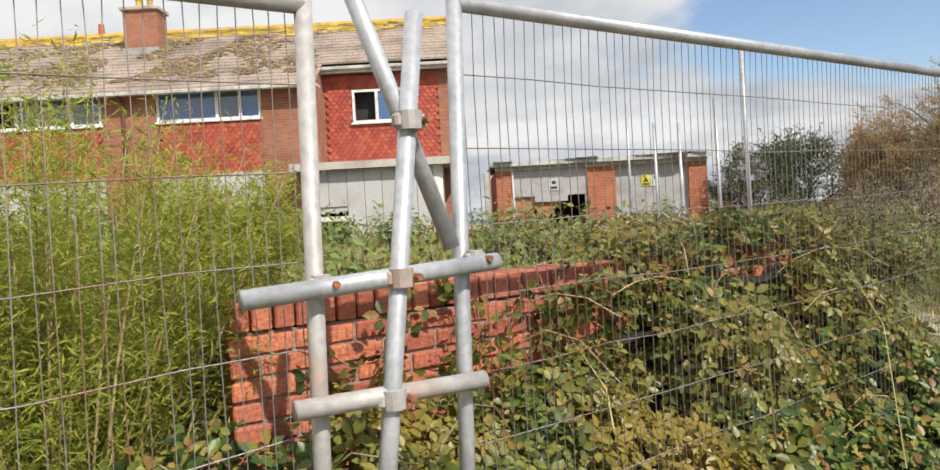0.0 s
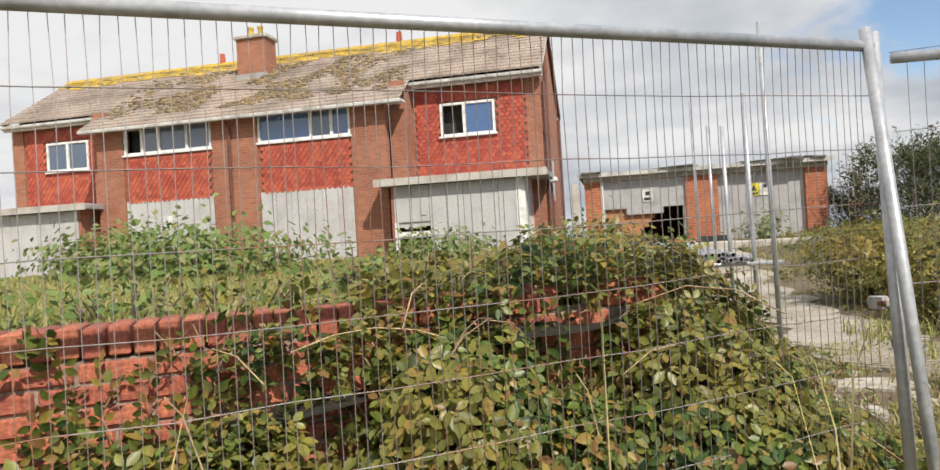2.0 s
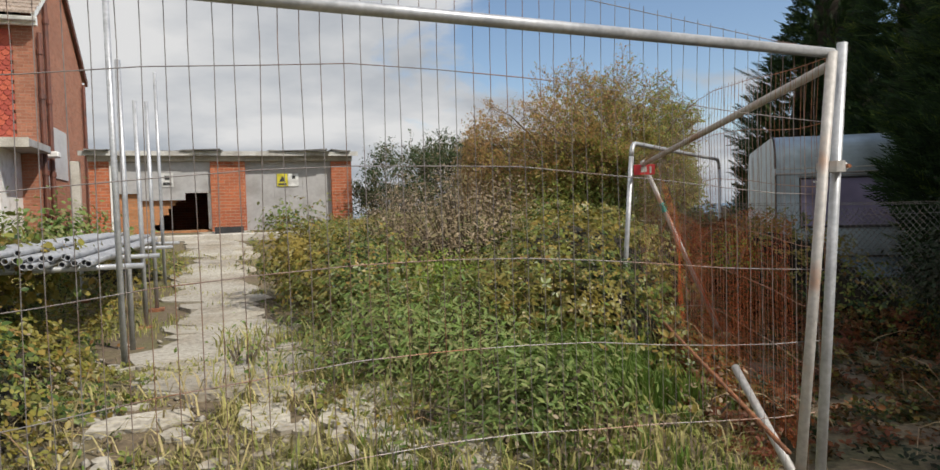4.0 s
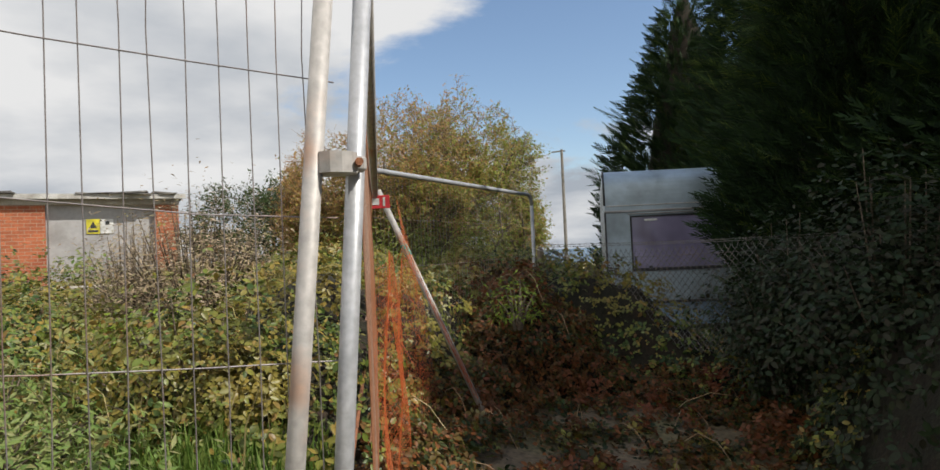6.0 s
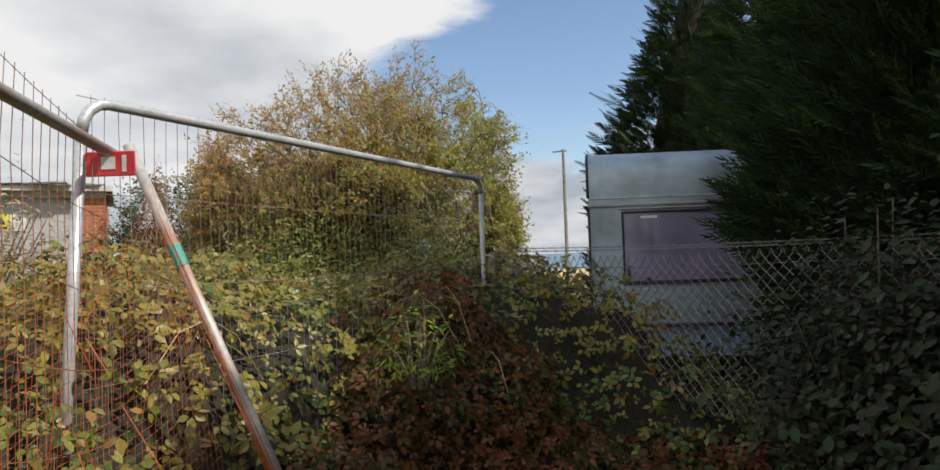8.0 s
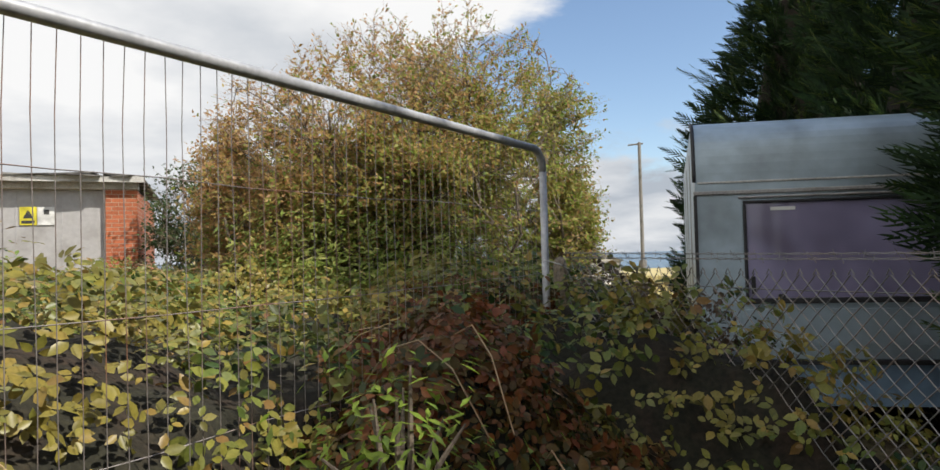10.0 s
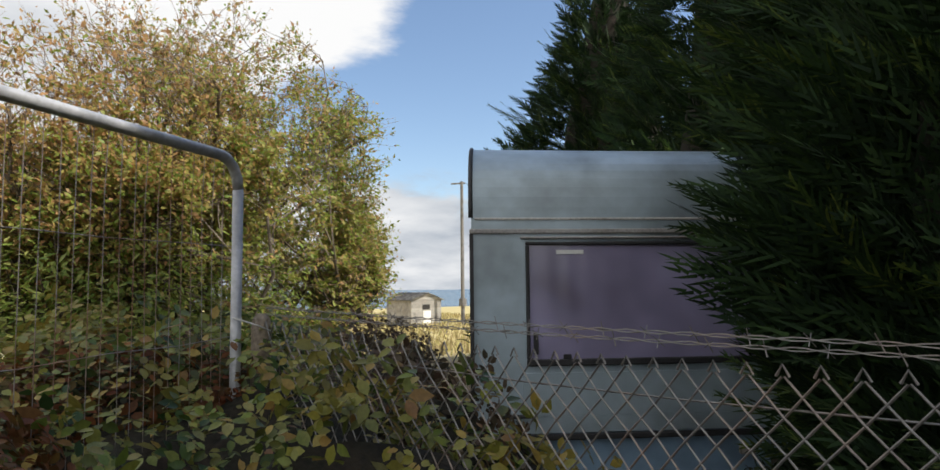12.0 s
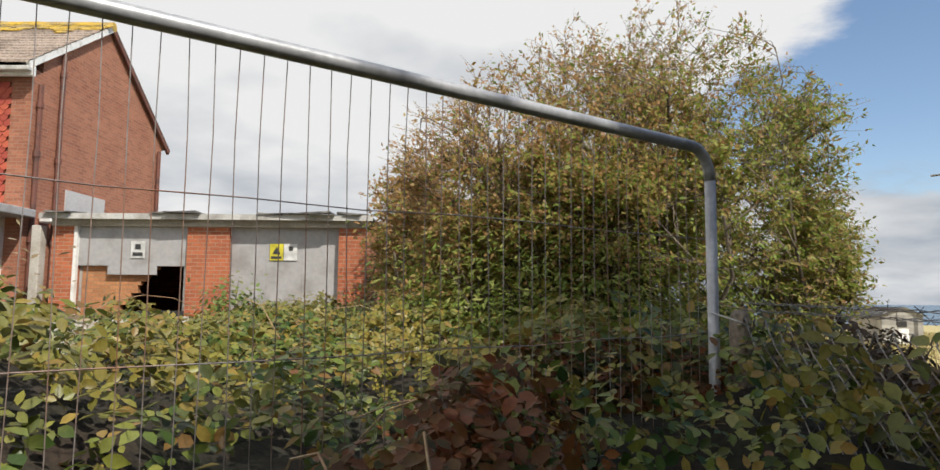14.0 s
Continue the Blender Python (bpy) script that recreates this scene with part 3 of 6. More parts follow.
def hang_tiles(parent, x0, x1, y, z0, z1, separate, skip=None):
    pitch, gauge = 0.165, 0.115
    me = bpy.data.meshes.new("tile")
    bm = tile_mesh(pitch - 0.004, gauge * 1.35)
    bm.to_mesh(me)
    base = [tuple(v.co) for v in bm.verts]
    polys = [[v.index for v in f.verts] for f in bm.faces]
    bm.free()
    me.materials.append(M["hung_tile"])
    rows = int((z1 - z0) / gauge)
    rest, made = bmesh.new(), 0
    for r in range(rows):
        z = z1 - r * gauge
        off = (r % 2) * pitch / 2
        k = int((x1 - x0) / pitch)
        for c in range(k):
            x = x0 + pitch * (c + 0.5) + off + (x1 - x0 - k * pitch) / 2
            if x > x1 - 0.04 or (skip and skip[0] - 0.05 < x < skip[1] + 0.05 and skip[2] - 0.02 < z - gauge / 2 < skip[3] + 0.09):
                continue
            tilt = random.uniform(-0.02, 0.02)
            if separate and made < 300:
                ob = new("tile", me)
                ob.parent = parent
                ob.matrix_parent_inverse = Matrix.Translation(-parent.location) if parent.data is None else Matrix.Identity(4)
                ob.matrix_basis = pose(x, y - 0.01, z, 0, math.degrees(tilt), 0)
                made += 1
            else:
                m = pose(x, y - 0.01, z, 0, math.degrees(tilt), 0)
                vs = [rest.verts.new(m @ Vector(p)) for p in base]
                for p in polys:
                    rest.faces.new([vs[i] for i in p])
    if len(rest.verts):
        ob = part("tile_cladding", rest, M["hung_tile_rest"], parent)
        ob["kind"] = "stuff"
    else:
        rest.free()


def window(parent, x0, x1, z0, z1, y, cuts, glasses):
    """A painted frame with mullions at the cuts, a sill and a pane in each light."""
    fr = bmesh.new()
    t = 0.07
    box(fr, x0, x1, y - 0.03, y + 0.06, z1 - t, z1)
    box(fr, x0, x1, y - 0.03, y + 0.06, z0, z0 + t)
    edges = [x0, *cuts, x1]
    for i, x in enumerate(edges):
        a, b = (x, x + t) if i == 0 else (x - t, x) if i == len(edges) - 1 else (x - t * 0.6, x + t * 0.6)
        box(fr, a, b, y - 0.034, y + 0.064, z0 + t, z1 - t)
    win = part("window", fr, M["white_paint"], parent)
    part("sill", B(x0 - 0.05, x1 + 0.05, y - 0.09, y - 0.031, z0 - 0.05, z0 + 0.01, bevel=0.008), M["white_paint"], win)
    for a, b, g in zip(edges, edges[1:], glasses):
        if g:
            part("pane", B(a + 0.03, b - 0.03, y + 0.01, y + 0.018, z0 + 0.05, z1 - 0.05), M[g], win)
        else:
            # Near-black panel in place of the unlit room.
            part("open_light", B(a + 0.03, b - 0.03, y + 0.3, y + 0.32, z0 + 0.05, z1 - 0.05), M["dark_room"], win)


def boards(parent, x0, x1, y, z0, z1, count, name="board", mat="hoarding"):
    w = (x1 - x0) / count
    for i in range(count):
        j = random.uniform(-0.006, 0.006)
        part(name, B(x0 + i * w + 0.006, x0 + (i + 1) * w - 0.006, y - 0.03 + j, y, z0, z1 + random.uniform(-0.012, 0.004), bevel=0.004), M[mat], parent)


def build_house():
    h = thing("house", (MID, 20.5, 1.0), "boarded-up red brick pair of houses with a lichen-covered tiled roof", "house")
    z0 = 0.6
    g = 2 * MID - GX  # far end
    bk = bmesh.new()
    # front of the middle wing: piers and a lintel band
    for a, b in ((-12.04, -11.1), (-8.05, -6.55), (-3.6, -2.56)):
        part("pier", B(a, b, F, F + 0.3, z0, 5.5), M["house_brick"], h)
    box(bk, -12.04, -2.56, F + 0.02, F + 0.28, 5.56, 5.62)
    part("wall", bk, M["house_brick"], h)
    part("spandrel", B(-11.1, -8.05, F + 0.06, F + 0.3, 3.2, 4.66), M["house_brick"], h)
    part("spandrel", B(-6.55, -3.6, F + 0.06, F + 0.3, 3.2, 4.66), M["house_brick"], h)
    for s in (0, 1):
        mx = (lambda a, b: (a, b)) if s == 0 else (lambda a, b: (2 * MID - b, 2 * MID - a))
        # return pier and the bay behind the tiles
        part("return_pier", B(*mx(-2.56, -2.1), F + 0.42, BAY + 0.3, z0, 6.2), M["house_brick"], h)
        part("spandrel", B(*mx(-2.1, 1.32), BAY + 0.05, BAY + 0.3, 0.6, 4.56), M["house_brick"], h)
        part("lintel_wall", B(*mx(-2.1, 1.32), BAY + 0.05, BAY + 0.3, 5.6, 6.25), M["house_brick"], h)
        part("window_pier", B(*mx(-2.1, -1.24), BAY + 0.05, BAY + 0.3, 4.56, 5.6), M["house_brick"], h)
        part("window_pier", B(*mx(0.40, 1.32), BAY + 0.05, BAY + 0.3, 4.56, 5.6), M["house_brick"], h)
        part("corner_pier", B(*mx(1.32, GX), BAY, BAY + 0.3, z0, 6.25), M["house_brick"], h)
        x0, x1 = mx(-2.1, 1.32)
        wx0, wx1 = mx(-1.24, 0.40)
        hang_tiles(h, x0 + 0.02, x1 - 0.02, BAY + 0.04, 3.4, 5.98, s == 0, (wx0, wx1, 4.58, 5.56))
        mid = (wx0 + wx1) / 2 - (0.1 if s == 0 else 0)
        window(h, wx0, wx1, 4.58, 5.56, BAY + 0.02, [mid], [None, "window_blue"] if s == 0 else ["window_grey", "window_grey"])
        gx0, gx1 = mx(-2.1, GX + 0.12)
        part("gutter", B(gx0, gx1, 17.80, 17.94, 6.10, 6.20, bevel=0.02), M["gutter"], h)
        part("fascia", B(gx0, gx1, 17.945, 18.05, 6.04, 6.24), M["white_paint"], h)
    # windows, tiles and boarding of the wing
    window(h, -11.08, -8.07, 4.70, 5.56, F + 0.06, [-10.45, -9.85, -8.9], [None, "window_grey", "window_grey", "window_grey"])
    window(h, -6.53, -3.62, 4.70, 5.56, F + 0.06, [-4.85, -4.2], ["window_blue", "window_grey", "window_blue"])
    hang_tiles(h, -11.08, -8.07, F + 0.05, 3.22, 4.62, False)
    hang_tiles(h, -6.53, -3.62, F + 0.05, 3.22, 4.62, False)
    boards(h, -11.08, -8.07, F + 0.05, 0.8, 3.26, 6)
    boards(h, -6.53, -3.62, F + 0.05, 0.8, 3.26, 6)
    part("notice", B(-9.9, -9.5, F + 0.004, F + 0.012, 2.35, 2.75), M["sign_white"], h)
    part("gutter", B(-12.4, -1.98, 16.62, 16.76, 5.42, 5.53, bevel=0.02), M["gutter"], h)
    part("soffit", B(-12.3, -2.0, 16.765, F + 0.3, 5.50, 5.555), M["white_paint"], h)
    part("drainpipe", T([(-7.42, F - 0.06, 0.9), (-7.42, F - 0.06, 5.3), (-7.42, 16.70, 5.45)], 0.045, 8), M["iron_pipe"], h)
    # gable walls, back wall and the dark inside
    for x0, x1 in ((GX - 0.3, GX), (g, g + 0.3)):
        gb = bmesh.new()
        prof = [(BAY + 0.3, z0), (REAR, z0), (REAR, RIDGE_Z - 0.72 * (REAR - RIDGE_Y) - 0.04), (RIDGE_Y, RIDGE_Z - 0.05), (BAY + 0.3, slope_z(BAY + 0.3) - 0.04)]
        va, vb = [gb.verts.new((x0, y, z)) for y, z in prof], [gb.verts.new((x1, y, z)) for y, z in prof]
        gb.faces.new(va)
        gb.faces.new(vb[::-1])
        for i in range(5):
            gb.faces.new((va[i], vb[i], vb[(i + 1) % 5], va[(i + 1) % 5]))
        bmesh.ops.recalc_face_normals(gb, faces=gb.faces)
        part("gable_wall", gb, M["house_brick"], h)
    part("back_wall", B(g + 0.3, GX - 0.3, REAR - 0.3, REAR, z0, 5.9), M["house_brick"], h)
    # Unseen boards, coloured near-black to pass for unlit rooms.
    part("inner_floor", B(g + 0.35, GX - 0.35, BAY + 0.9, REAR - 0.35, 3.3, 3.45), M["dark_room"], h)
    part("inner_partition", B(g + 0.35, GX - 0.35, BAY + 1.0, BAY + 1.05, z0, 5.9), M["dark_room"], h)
    # roof in courses
    rf = bmesh.new()
    roof_rows(rf, g - 0.12, -12.4, 17.83, RIDGE_Y, slope_z, 14)
    roof_rows(rf, -1.98, GX + 0.12, 17.83, RIDGE_Y, slope_z, 14)
    roof_rows(rf, -12.4, -1.98, 16.68, RIDGE_Y, slope_z, 19)
    back = lambda y: RIDGE_Z - 0.72 * (y - RIDGE_Y)
    rf2, rf = rf, bmesh.new()
    v = [rf.verts.new(p) for p in ((g - 0.12, RIDGE_Y, RIDGE_Z), (GX + 0.12, RIDGE_Y, RIDGE_Z), (GX + 0.12, 24.3, back(24.3)), (g - 0.12, 24.3, back(24.3)))]
    rf.faces.new(v)
    roof = part("roof", rf, M["roof_tile"], h)
    part("tile_coursework", rf2, M["roof_tile"], roof)["kind"] = "stuff"
    for i in range(39):
        x = g - 0.12 + i * (GX + 0.24 - g) / 39
        rt = T([(x + 0.005, RIDGE_Y, RIDGE_Z - 0.03), (x + 0.465, RIDGE_Y, RIDGE_Z - 0.03 + random.uniform(-0.01, 0.01))], 0.13, 8)
        part("ridge_tile", rt, M["lichen"], roof)
    lich = bmesh.new()
    for k in range(900):
        x = random.uniform(g, GX)
        y = RIDGE_Y - 0.14 - abs(random.gauss(0, 0.22))
        s = random.uniform(0.05, 0.14)
        box(lich, x - s * 1.5, x + s * 1.5, y - s, y + s, -0.012, 0.012, Matrix.Translation((0, 0, slope_z(y) + 0.05)) @ Matrix.Translation((x, y, 0)) @ Matrix.Rotation(math.atan(SLOPE), 4, "X") @ Matrix.Translation((-x, -y, 0)))
    part("lichen", lich, M["lichen"], roof)["kind"] = "stuff"
    mo = bmesh.new()
    for k in range(4200):
        x, y = random.gauss(-7.0, 3.0), random.uniform(17.2, 20.2)
        if noise.noise(Vector((x * 0.8, y * 0.8, 4))) < -0.05 or not -12.2 < x < -2.2:
            continue
        s = random.uniform(0.02, 0.075)
        bmesh.ops.create_icosphere(mo, subdivisions=1, radius=1, matrix=Matrix.Translation((x, y, slope_z(y) + 0.035)) @ Matrix.Diagonal((s * 1.4, s, s * 0.7, 1)))
    part("moss", mo, M["moss"], roof)["kind"] = "stuff"
    for x in (GX + 0.06, g - 0.1):
        vb = bmesh.new()
        m1 = look((x, (17.85 + RIDGE_Y) / 2, (slope_z(17.85) + RIDGE_Z) / 2 - 0.06), (x, RIDGE_Y, RIDGE_Z - 0.06))
        ln = math.hypot(RIDGE_Y - 17.85, RIDGE_Z - slope_z(17.85))
        box(vb, -0.02, 0.05, -0.09, 0.05, -ln / 2, ln / 2, m1)
        part("bargeboard", vb, M["white_paint"], h)
        vb = bmesh.new()
        m1 = look((x, (24.3 + RIDGE_Y) / 2, (back(24.3) + RIDGE_Z) / 2 - 0.06), (x, RIDGE_Y, RIDGE_Z - 0.06))
        ln = math.hypot(24.3 - RIDGE_Y, RIDGE_Z - back(24.3))
        box(vb, -0.05, 0.02, -0.09, 0.05, -ln / 2, ln / 2, m1)
        part("bargeboard", vb, M["iron_pipe"], h)
    # chimney
    c = part("chimney", B(-8.42, -7.36, 19.35, 20.05, 7.0, 8.62), M["house_brick"], h)
    part("chimney_cap", B(-8.50, -7.28, 19.27, 20.13, 8.62, 8.74, bevel=0.02), M["concrete"], c)
    part("flashing", B(-8.46, -7.32, 19.29, 19.345, 7.2, 7.45), M["lead"], c)
    for x in (-8.05, -7.7):
        part("chimney_pot", T([(x, 19.7, 8.74), (x, 19.7, 9.0), (x, 19.7, 9.02), (x, 19.7, 9.1)], [0.1, 0.085, 0.1, 0.1], 12), M["lichen"], c)
    for x in (-9.9, -3.2):
        part("vent_pot", T([(x, RIDGE_Y, RIDGE_Z), (x, RIDGE_Y, RIDGE_Z + 0.4)], [0.11, 0.09], 10), M["hung_tile_rest"], h)
    # soil pipes, boarded openings on the gable
    for y, top in ((18.32, 5.95), (19.05, 6.85)):
        p = part("soil_pipe", T([(GX + 0.08, y, 1.0), (GX + 0.08, y, top)], 0.055, 8), M["iron_pipe"], h)
        for z in (2.6, 4.4, top - 0.5):
            part("pipe_socket", T([(GX + 0.08, y, z), (GX + 0.08, y, z + 0.12)], 0.075, 8), M["iron_pipe"], p)
    part("soil_pipe", T([(GX + 0.08, 23.7, 1.0), (GX + 0.08, 23.7, 5.7)], 0.05, 8), M["iron_pipe"], h)
    part("side_board", B(GX, GX + 0.03, 19.5, 21.1, 2.6, 3.9), M["hoarding"], h)
    part("side_board", B(GX, GX + 0.03, 18.45, 18.9, 2.3, 3.0), M["hoarding"], h)
    part("vent_cowl", B(GX + 0.02, GX + 0.3, 18.6, 18.9, 3.05, 3.2, bevel=0.03), M["white_paint"], h)
    # porch with boarded front, and the other one
    for s in (0, 1):
        mx = (lambda a, b: (a, b)) if s == 0 else (lambda a, b: (2 * MID - b, 2 * MID - a))
        rx0, rx1 = mx(-2.72, 1.98)
        r = part("porch_roof", B(rx0, rx1, PF - 0.22, BAY + 0.04, 3.10, 3.27, bevel=0.015), M["lead"], h)
        part("roof_edge", B(rx0 - 0.01, rx1 + 0.01, PF - 0.245, PF - 0.221, 3.08, 3.28), M["concrete"], r)
        a, b = mx(-2.33, -2.25)
        part("porch_side", B(a, b, PF + 0.01, BAY, 0.6, 3.10), M["house_brick"], h)
        a, b = mx(1.25, 1.37)
        part("porch_side", B(a, b, PF + 0.01, BAY, 0.6, 3.10), M["white_paint"], h)
        if s == 0:
            boards(h, -2.25, -1.25, PF + 0.03, 2.08, 3.08, 2)
            boards(h, -1.25, 1.13, PF + 0.03, 0.8, 3.08, 5)
            part("white_post", B(1.13, 1.27, PF - 0.02, PF + 0.05, 0.8, 3.08), M["white_paint"], h)
            sw = part("side_window", B(-2.25, -2.14, PF - 0.02, PF + 0.06, 0.9, 2.08), M["white_paint"], h, "broken white window frame")
            part("rail", B(-2.14, -1.25, PF - 0.01, PF + 0.05, 1.68, 1.82), M["white_paint"], sw)
            part("rail", B(-2.14, -1.25, PF - 0.01, PF + 0.05, 0.9, 1.0), M["white_paint"], sw)
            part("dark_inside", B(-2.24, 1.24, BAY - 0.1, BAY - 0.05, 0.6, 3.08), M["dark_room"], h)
            jag = bmesh.new()
            for i in range(7):
                x = -2.12 + i * 0.125
                box(jag, x, x + 0.12, PF + 0.04, PF + 0.05, 2.0 - random.uniform(0.0, 0.12), 2.1)
            part("torn_board", jag, M["hoarding"], h)
        else:
            boards(h, *mx(-2.25, 1.25), PF + 0.03, 0.8, 3.08, 7)
    return h


build_house()


# ---- garages ----
def build_garages():
    G = 17.375
    g = thing("garage_block", (5.9, 19.0, 1.0), "derelict brick garages with sheeted doors and torn felt roof", "garage")
    for a, b in ((2.87, 3.36), (5.48, 6.29), (8.40, 8.92)):
        part("pillar", B(a, b, G, G + 0.33, 0.8, 2.86), M["garage_brick"], g)
    part("side_wall", B(2.87, 3.1, G + 0.33, 21.5, 0.8, 2.86), M["garage_brick"], g)
    part("side_wall", B(8.69, 8.92, G + 0.33, 21.5, 0.8, 2.86), M["garage_brick"], g)
    part("back_wall", B(3.1, 8.69, 21.27, 21.5, 0.8, 2.86), M["garage_brick"], g)
    part("partition", B(5.75, 5.98, G + 0.33, 21.27, 0.8, 2.86), M["garage_brick"], g)
    part("lintel", B(2.85, 8.94, G - 0.03, G + 0.2, 2.862, 3.02, bevel=0.01), M["concrete"], g)
    roof = part("roof", B(2.72, 9.05, G - 0.16, 21.6, 3.022, 3.07, bevel=0.01), M["felt"], g)
    part("roof_edge", B(2.70, 9.07, G - 0.19, G - 0.162, 2.98, 3.09), M["gutter"], roof)
    for x, y, w, a in ((3.05, G + 0.05, 0.5, 6), (5.0, G + 0.3, 1.2, 2), (5.3, G + 0.05, 0.9, -3), (7.2, G + 0.1, 0.7, 4), (7.9, G + 0.02, 0.8, -5), (8.6, G + 0.1, 0.5, 7)):
        fl = bmesh.new()
        box(fl, -w / 2, w / 2, -0.3, 0.3, 0, 0.03, pose(x, y, 3.085, random.uniform(-4, 4), a * 0.6, a))
        box(fl, -w / 3, w / 2.4, -0.34, 0.2, 0.032, 0.05, pose(x + 0.1, y, 3.085, random.uniform(2, 7), -a * 0.4, -a))
        part("felt_scrap", fl, M["felt"], roof)
    # right bay sheeted over, left bay half sheeted above broken infill
    part("door_sheet", B(6.29, 8.40, G + 0.12, G + 0.15, 0.9, 2.86), M["steel_sheet"], g)
    for i in range(1, 3):
        x = 6.29 + i * 0.70
        part("seam", B(x - 0.012, x + 0.012, G + 0.112, G + 0.119, 0.9, 2.86), M["steel_sheet"], g)
    part("door_sheet", B(3.36, 5.48, G + 0.06, G + 0.09, 2.1, 2.86), M["steel_sheet"], g)
    inf = bmesh.new()
    box(inf, 3.36, 5.48, G + 0.14, G + 0.25, 0.8, 1.2)
    for i in range(12):
        z = 1.2 + i * 0.0755
        edge = 4.15 + 0.70 * (i / 11) + random.uniform(-0.07, 0.07)
        box(inf, 3.42, edge, G + 0.14, G + 0.25, z + 0.0005, z + 0.0755)
    part("infill", inf, M["infill_brick"], g, "broken brick infill")
    part("batten", B(3.365, 3.415, G + 0.13, G + 0.17, 0.9, 2.1), M["timber"], g)
    part("batten", B(5.40, 5.475, G + 0.10, G + 0.14, 1.2, 2.1), M["white_paint"], g)
    part("sheet_flap", B(3.95, 4.9, G + 0.045, G + 0.057, 1.93, 2.16), M["steel_sheet"], g)
    part("jamb", B(3.30, 3.365, G - 0.02, G + 0.06, 0.8, 2.86), M["white_paint"], g)
    # notices
    s = part("warning_sign", B(7.05, 7.31, G + 0.098, G + 0.108, 2.23, 2.55), M["yellow_sign"], g, "yellow warning sign")
    tri = bmesh.new()
    tv = [tri.verts.new(p) for p in ((7.10, G + 0.094, 2.35), (7.26, G + 0.094, 2.35), (7.18, G + 0.094, 2.5))]
    tri.faces.new(tv)
    part("triangle", tri, M["ink"], s)
    part("text_bar", B(7.08, 7.28, G + 0.092, G + 0.096, 2.26, 2.31), M["ink"], s)
    s = part("notice", B(7.32, 7.58, G + 0.098, G + 0.108, 2.23, 2.55), M["sign_white"], g)
    part("text_bar", B(7.42, 7.50, G + 0.092, G + 0.096, 2.42, 2.5), M["ink"], s)
    s = part("notice", B(4.38, 4.65, G + 0.042, G + 0.052, 2.25, 2.58), M["sign_white"], g)
    part("text_bar", B(4.42, 4.61, G + 0.036, G + 0.04, 2.29, 2.36), M["ink"], s)
    part("text_bar", B(4.46, 4.57, G + 0.036, G + 0.04, 2.42, 2.52), M["ink"], s)
    st = thing("gate_post", (2.6, G, 1.0), "grey concrete gate post beside the garages", "post")
    part("post", B(2.52, 2.70, G - 0.1, G + 0.1, 0.9, 2.86, bevel=0.015), M["concrete"], st)
    crate = thing("crate", (5.9, 15.6, 1.0), "dark plastic crate on the ground before the garages", "crate")
    cb = B(5.55, 6.15, 15.4, 15.8, 1.02, 1.05)
    for a in ((5.55, 5.58, 15.4, 15.8), (6.12, 6.15, 15.4, 15.8), (5.58, 6.12, 15.4, 15.43), (5.58, 6.12, 15.77, 15.8)):
        box(cb, *a, 1.052, 1.28)
    part("body", cb, M["rubber"], crate)


build_garages()


# ---- fences ----
POST_R = 0.021


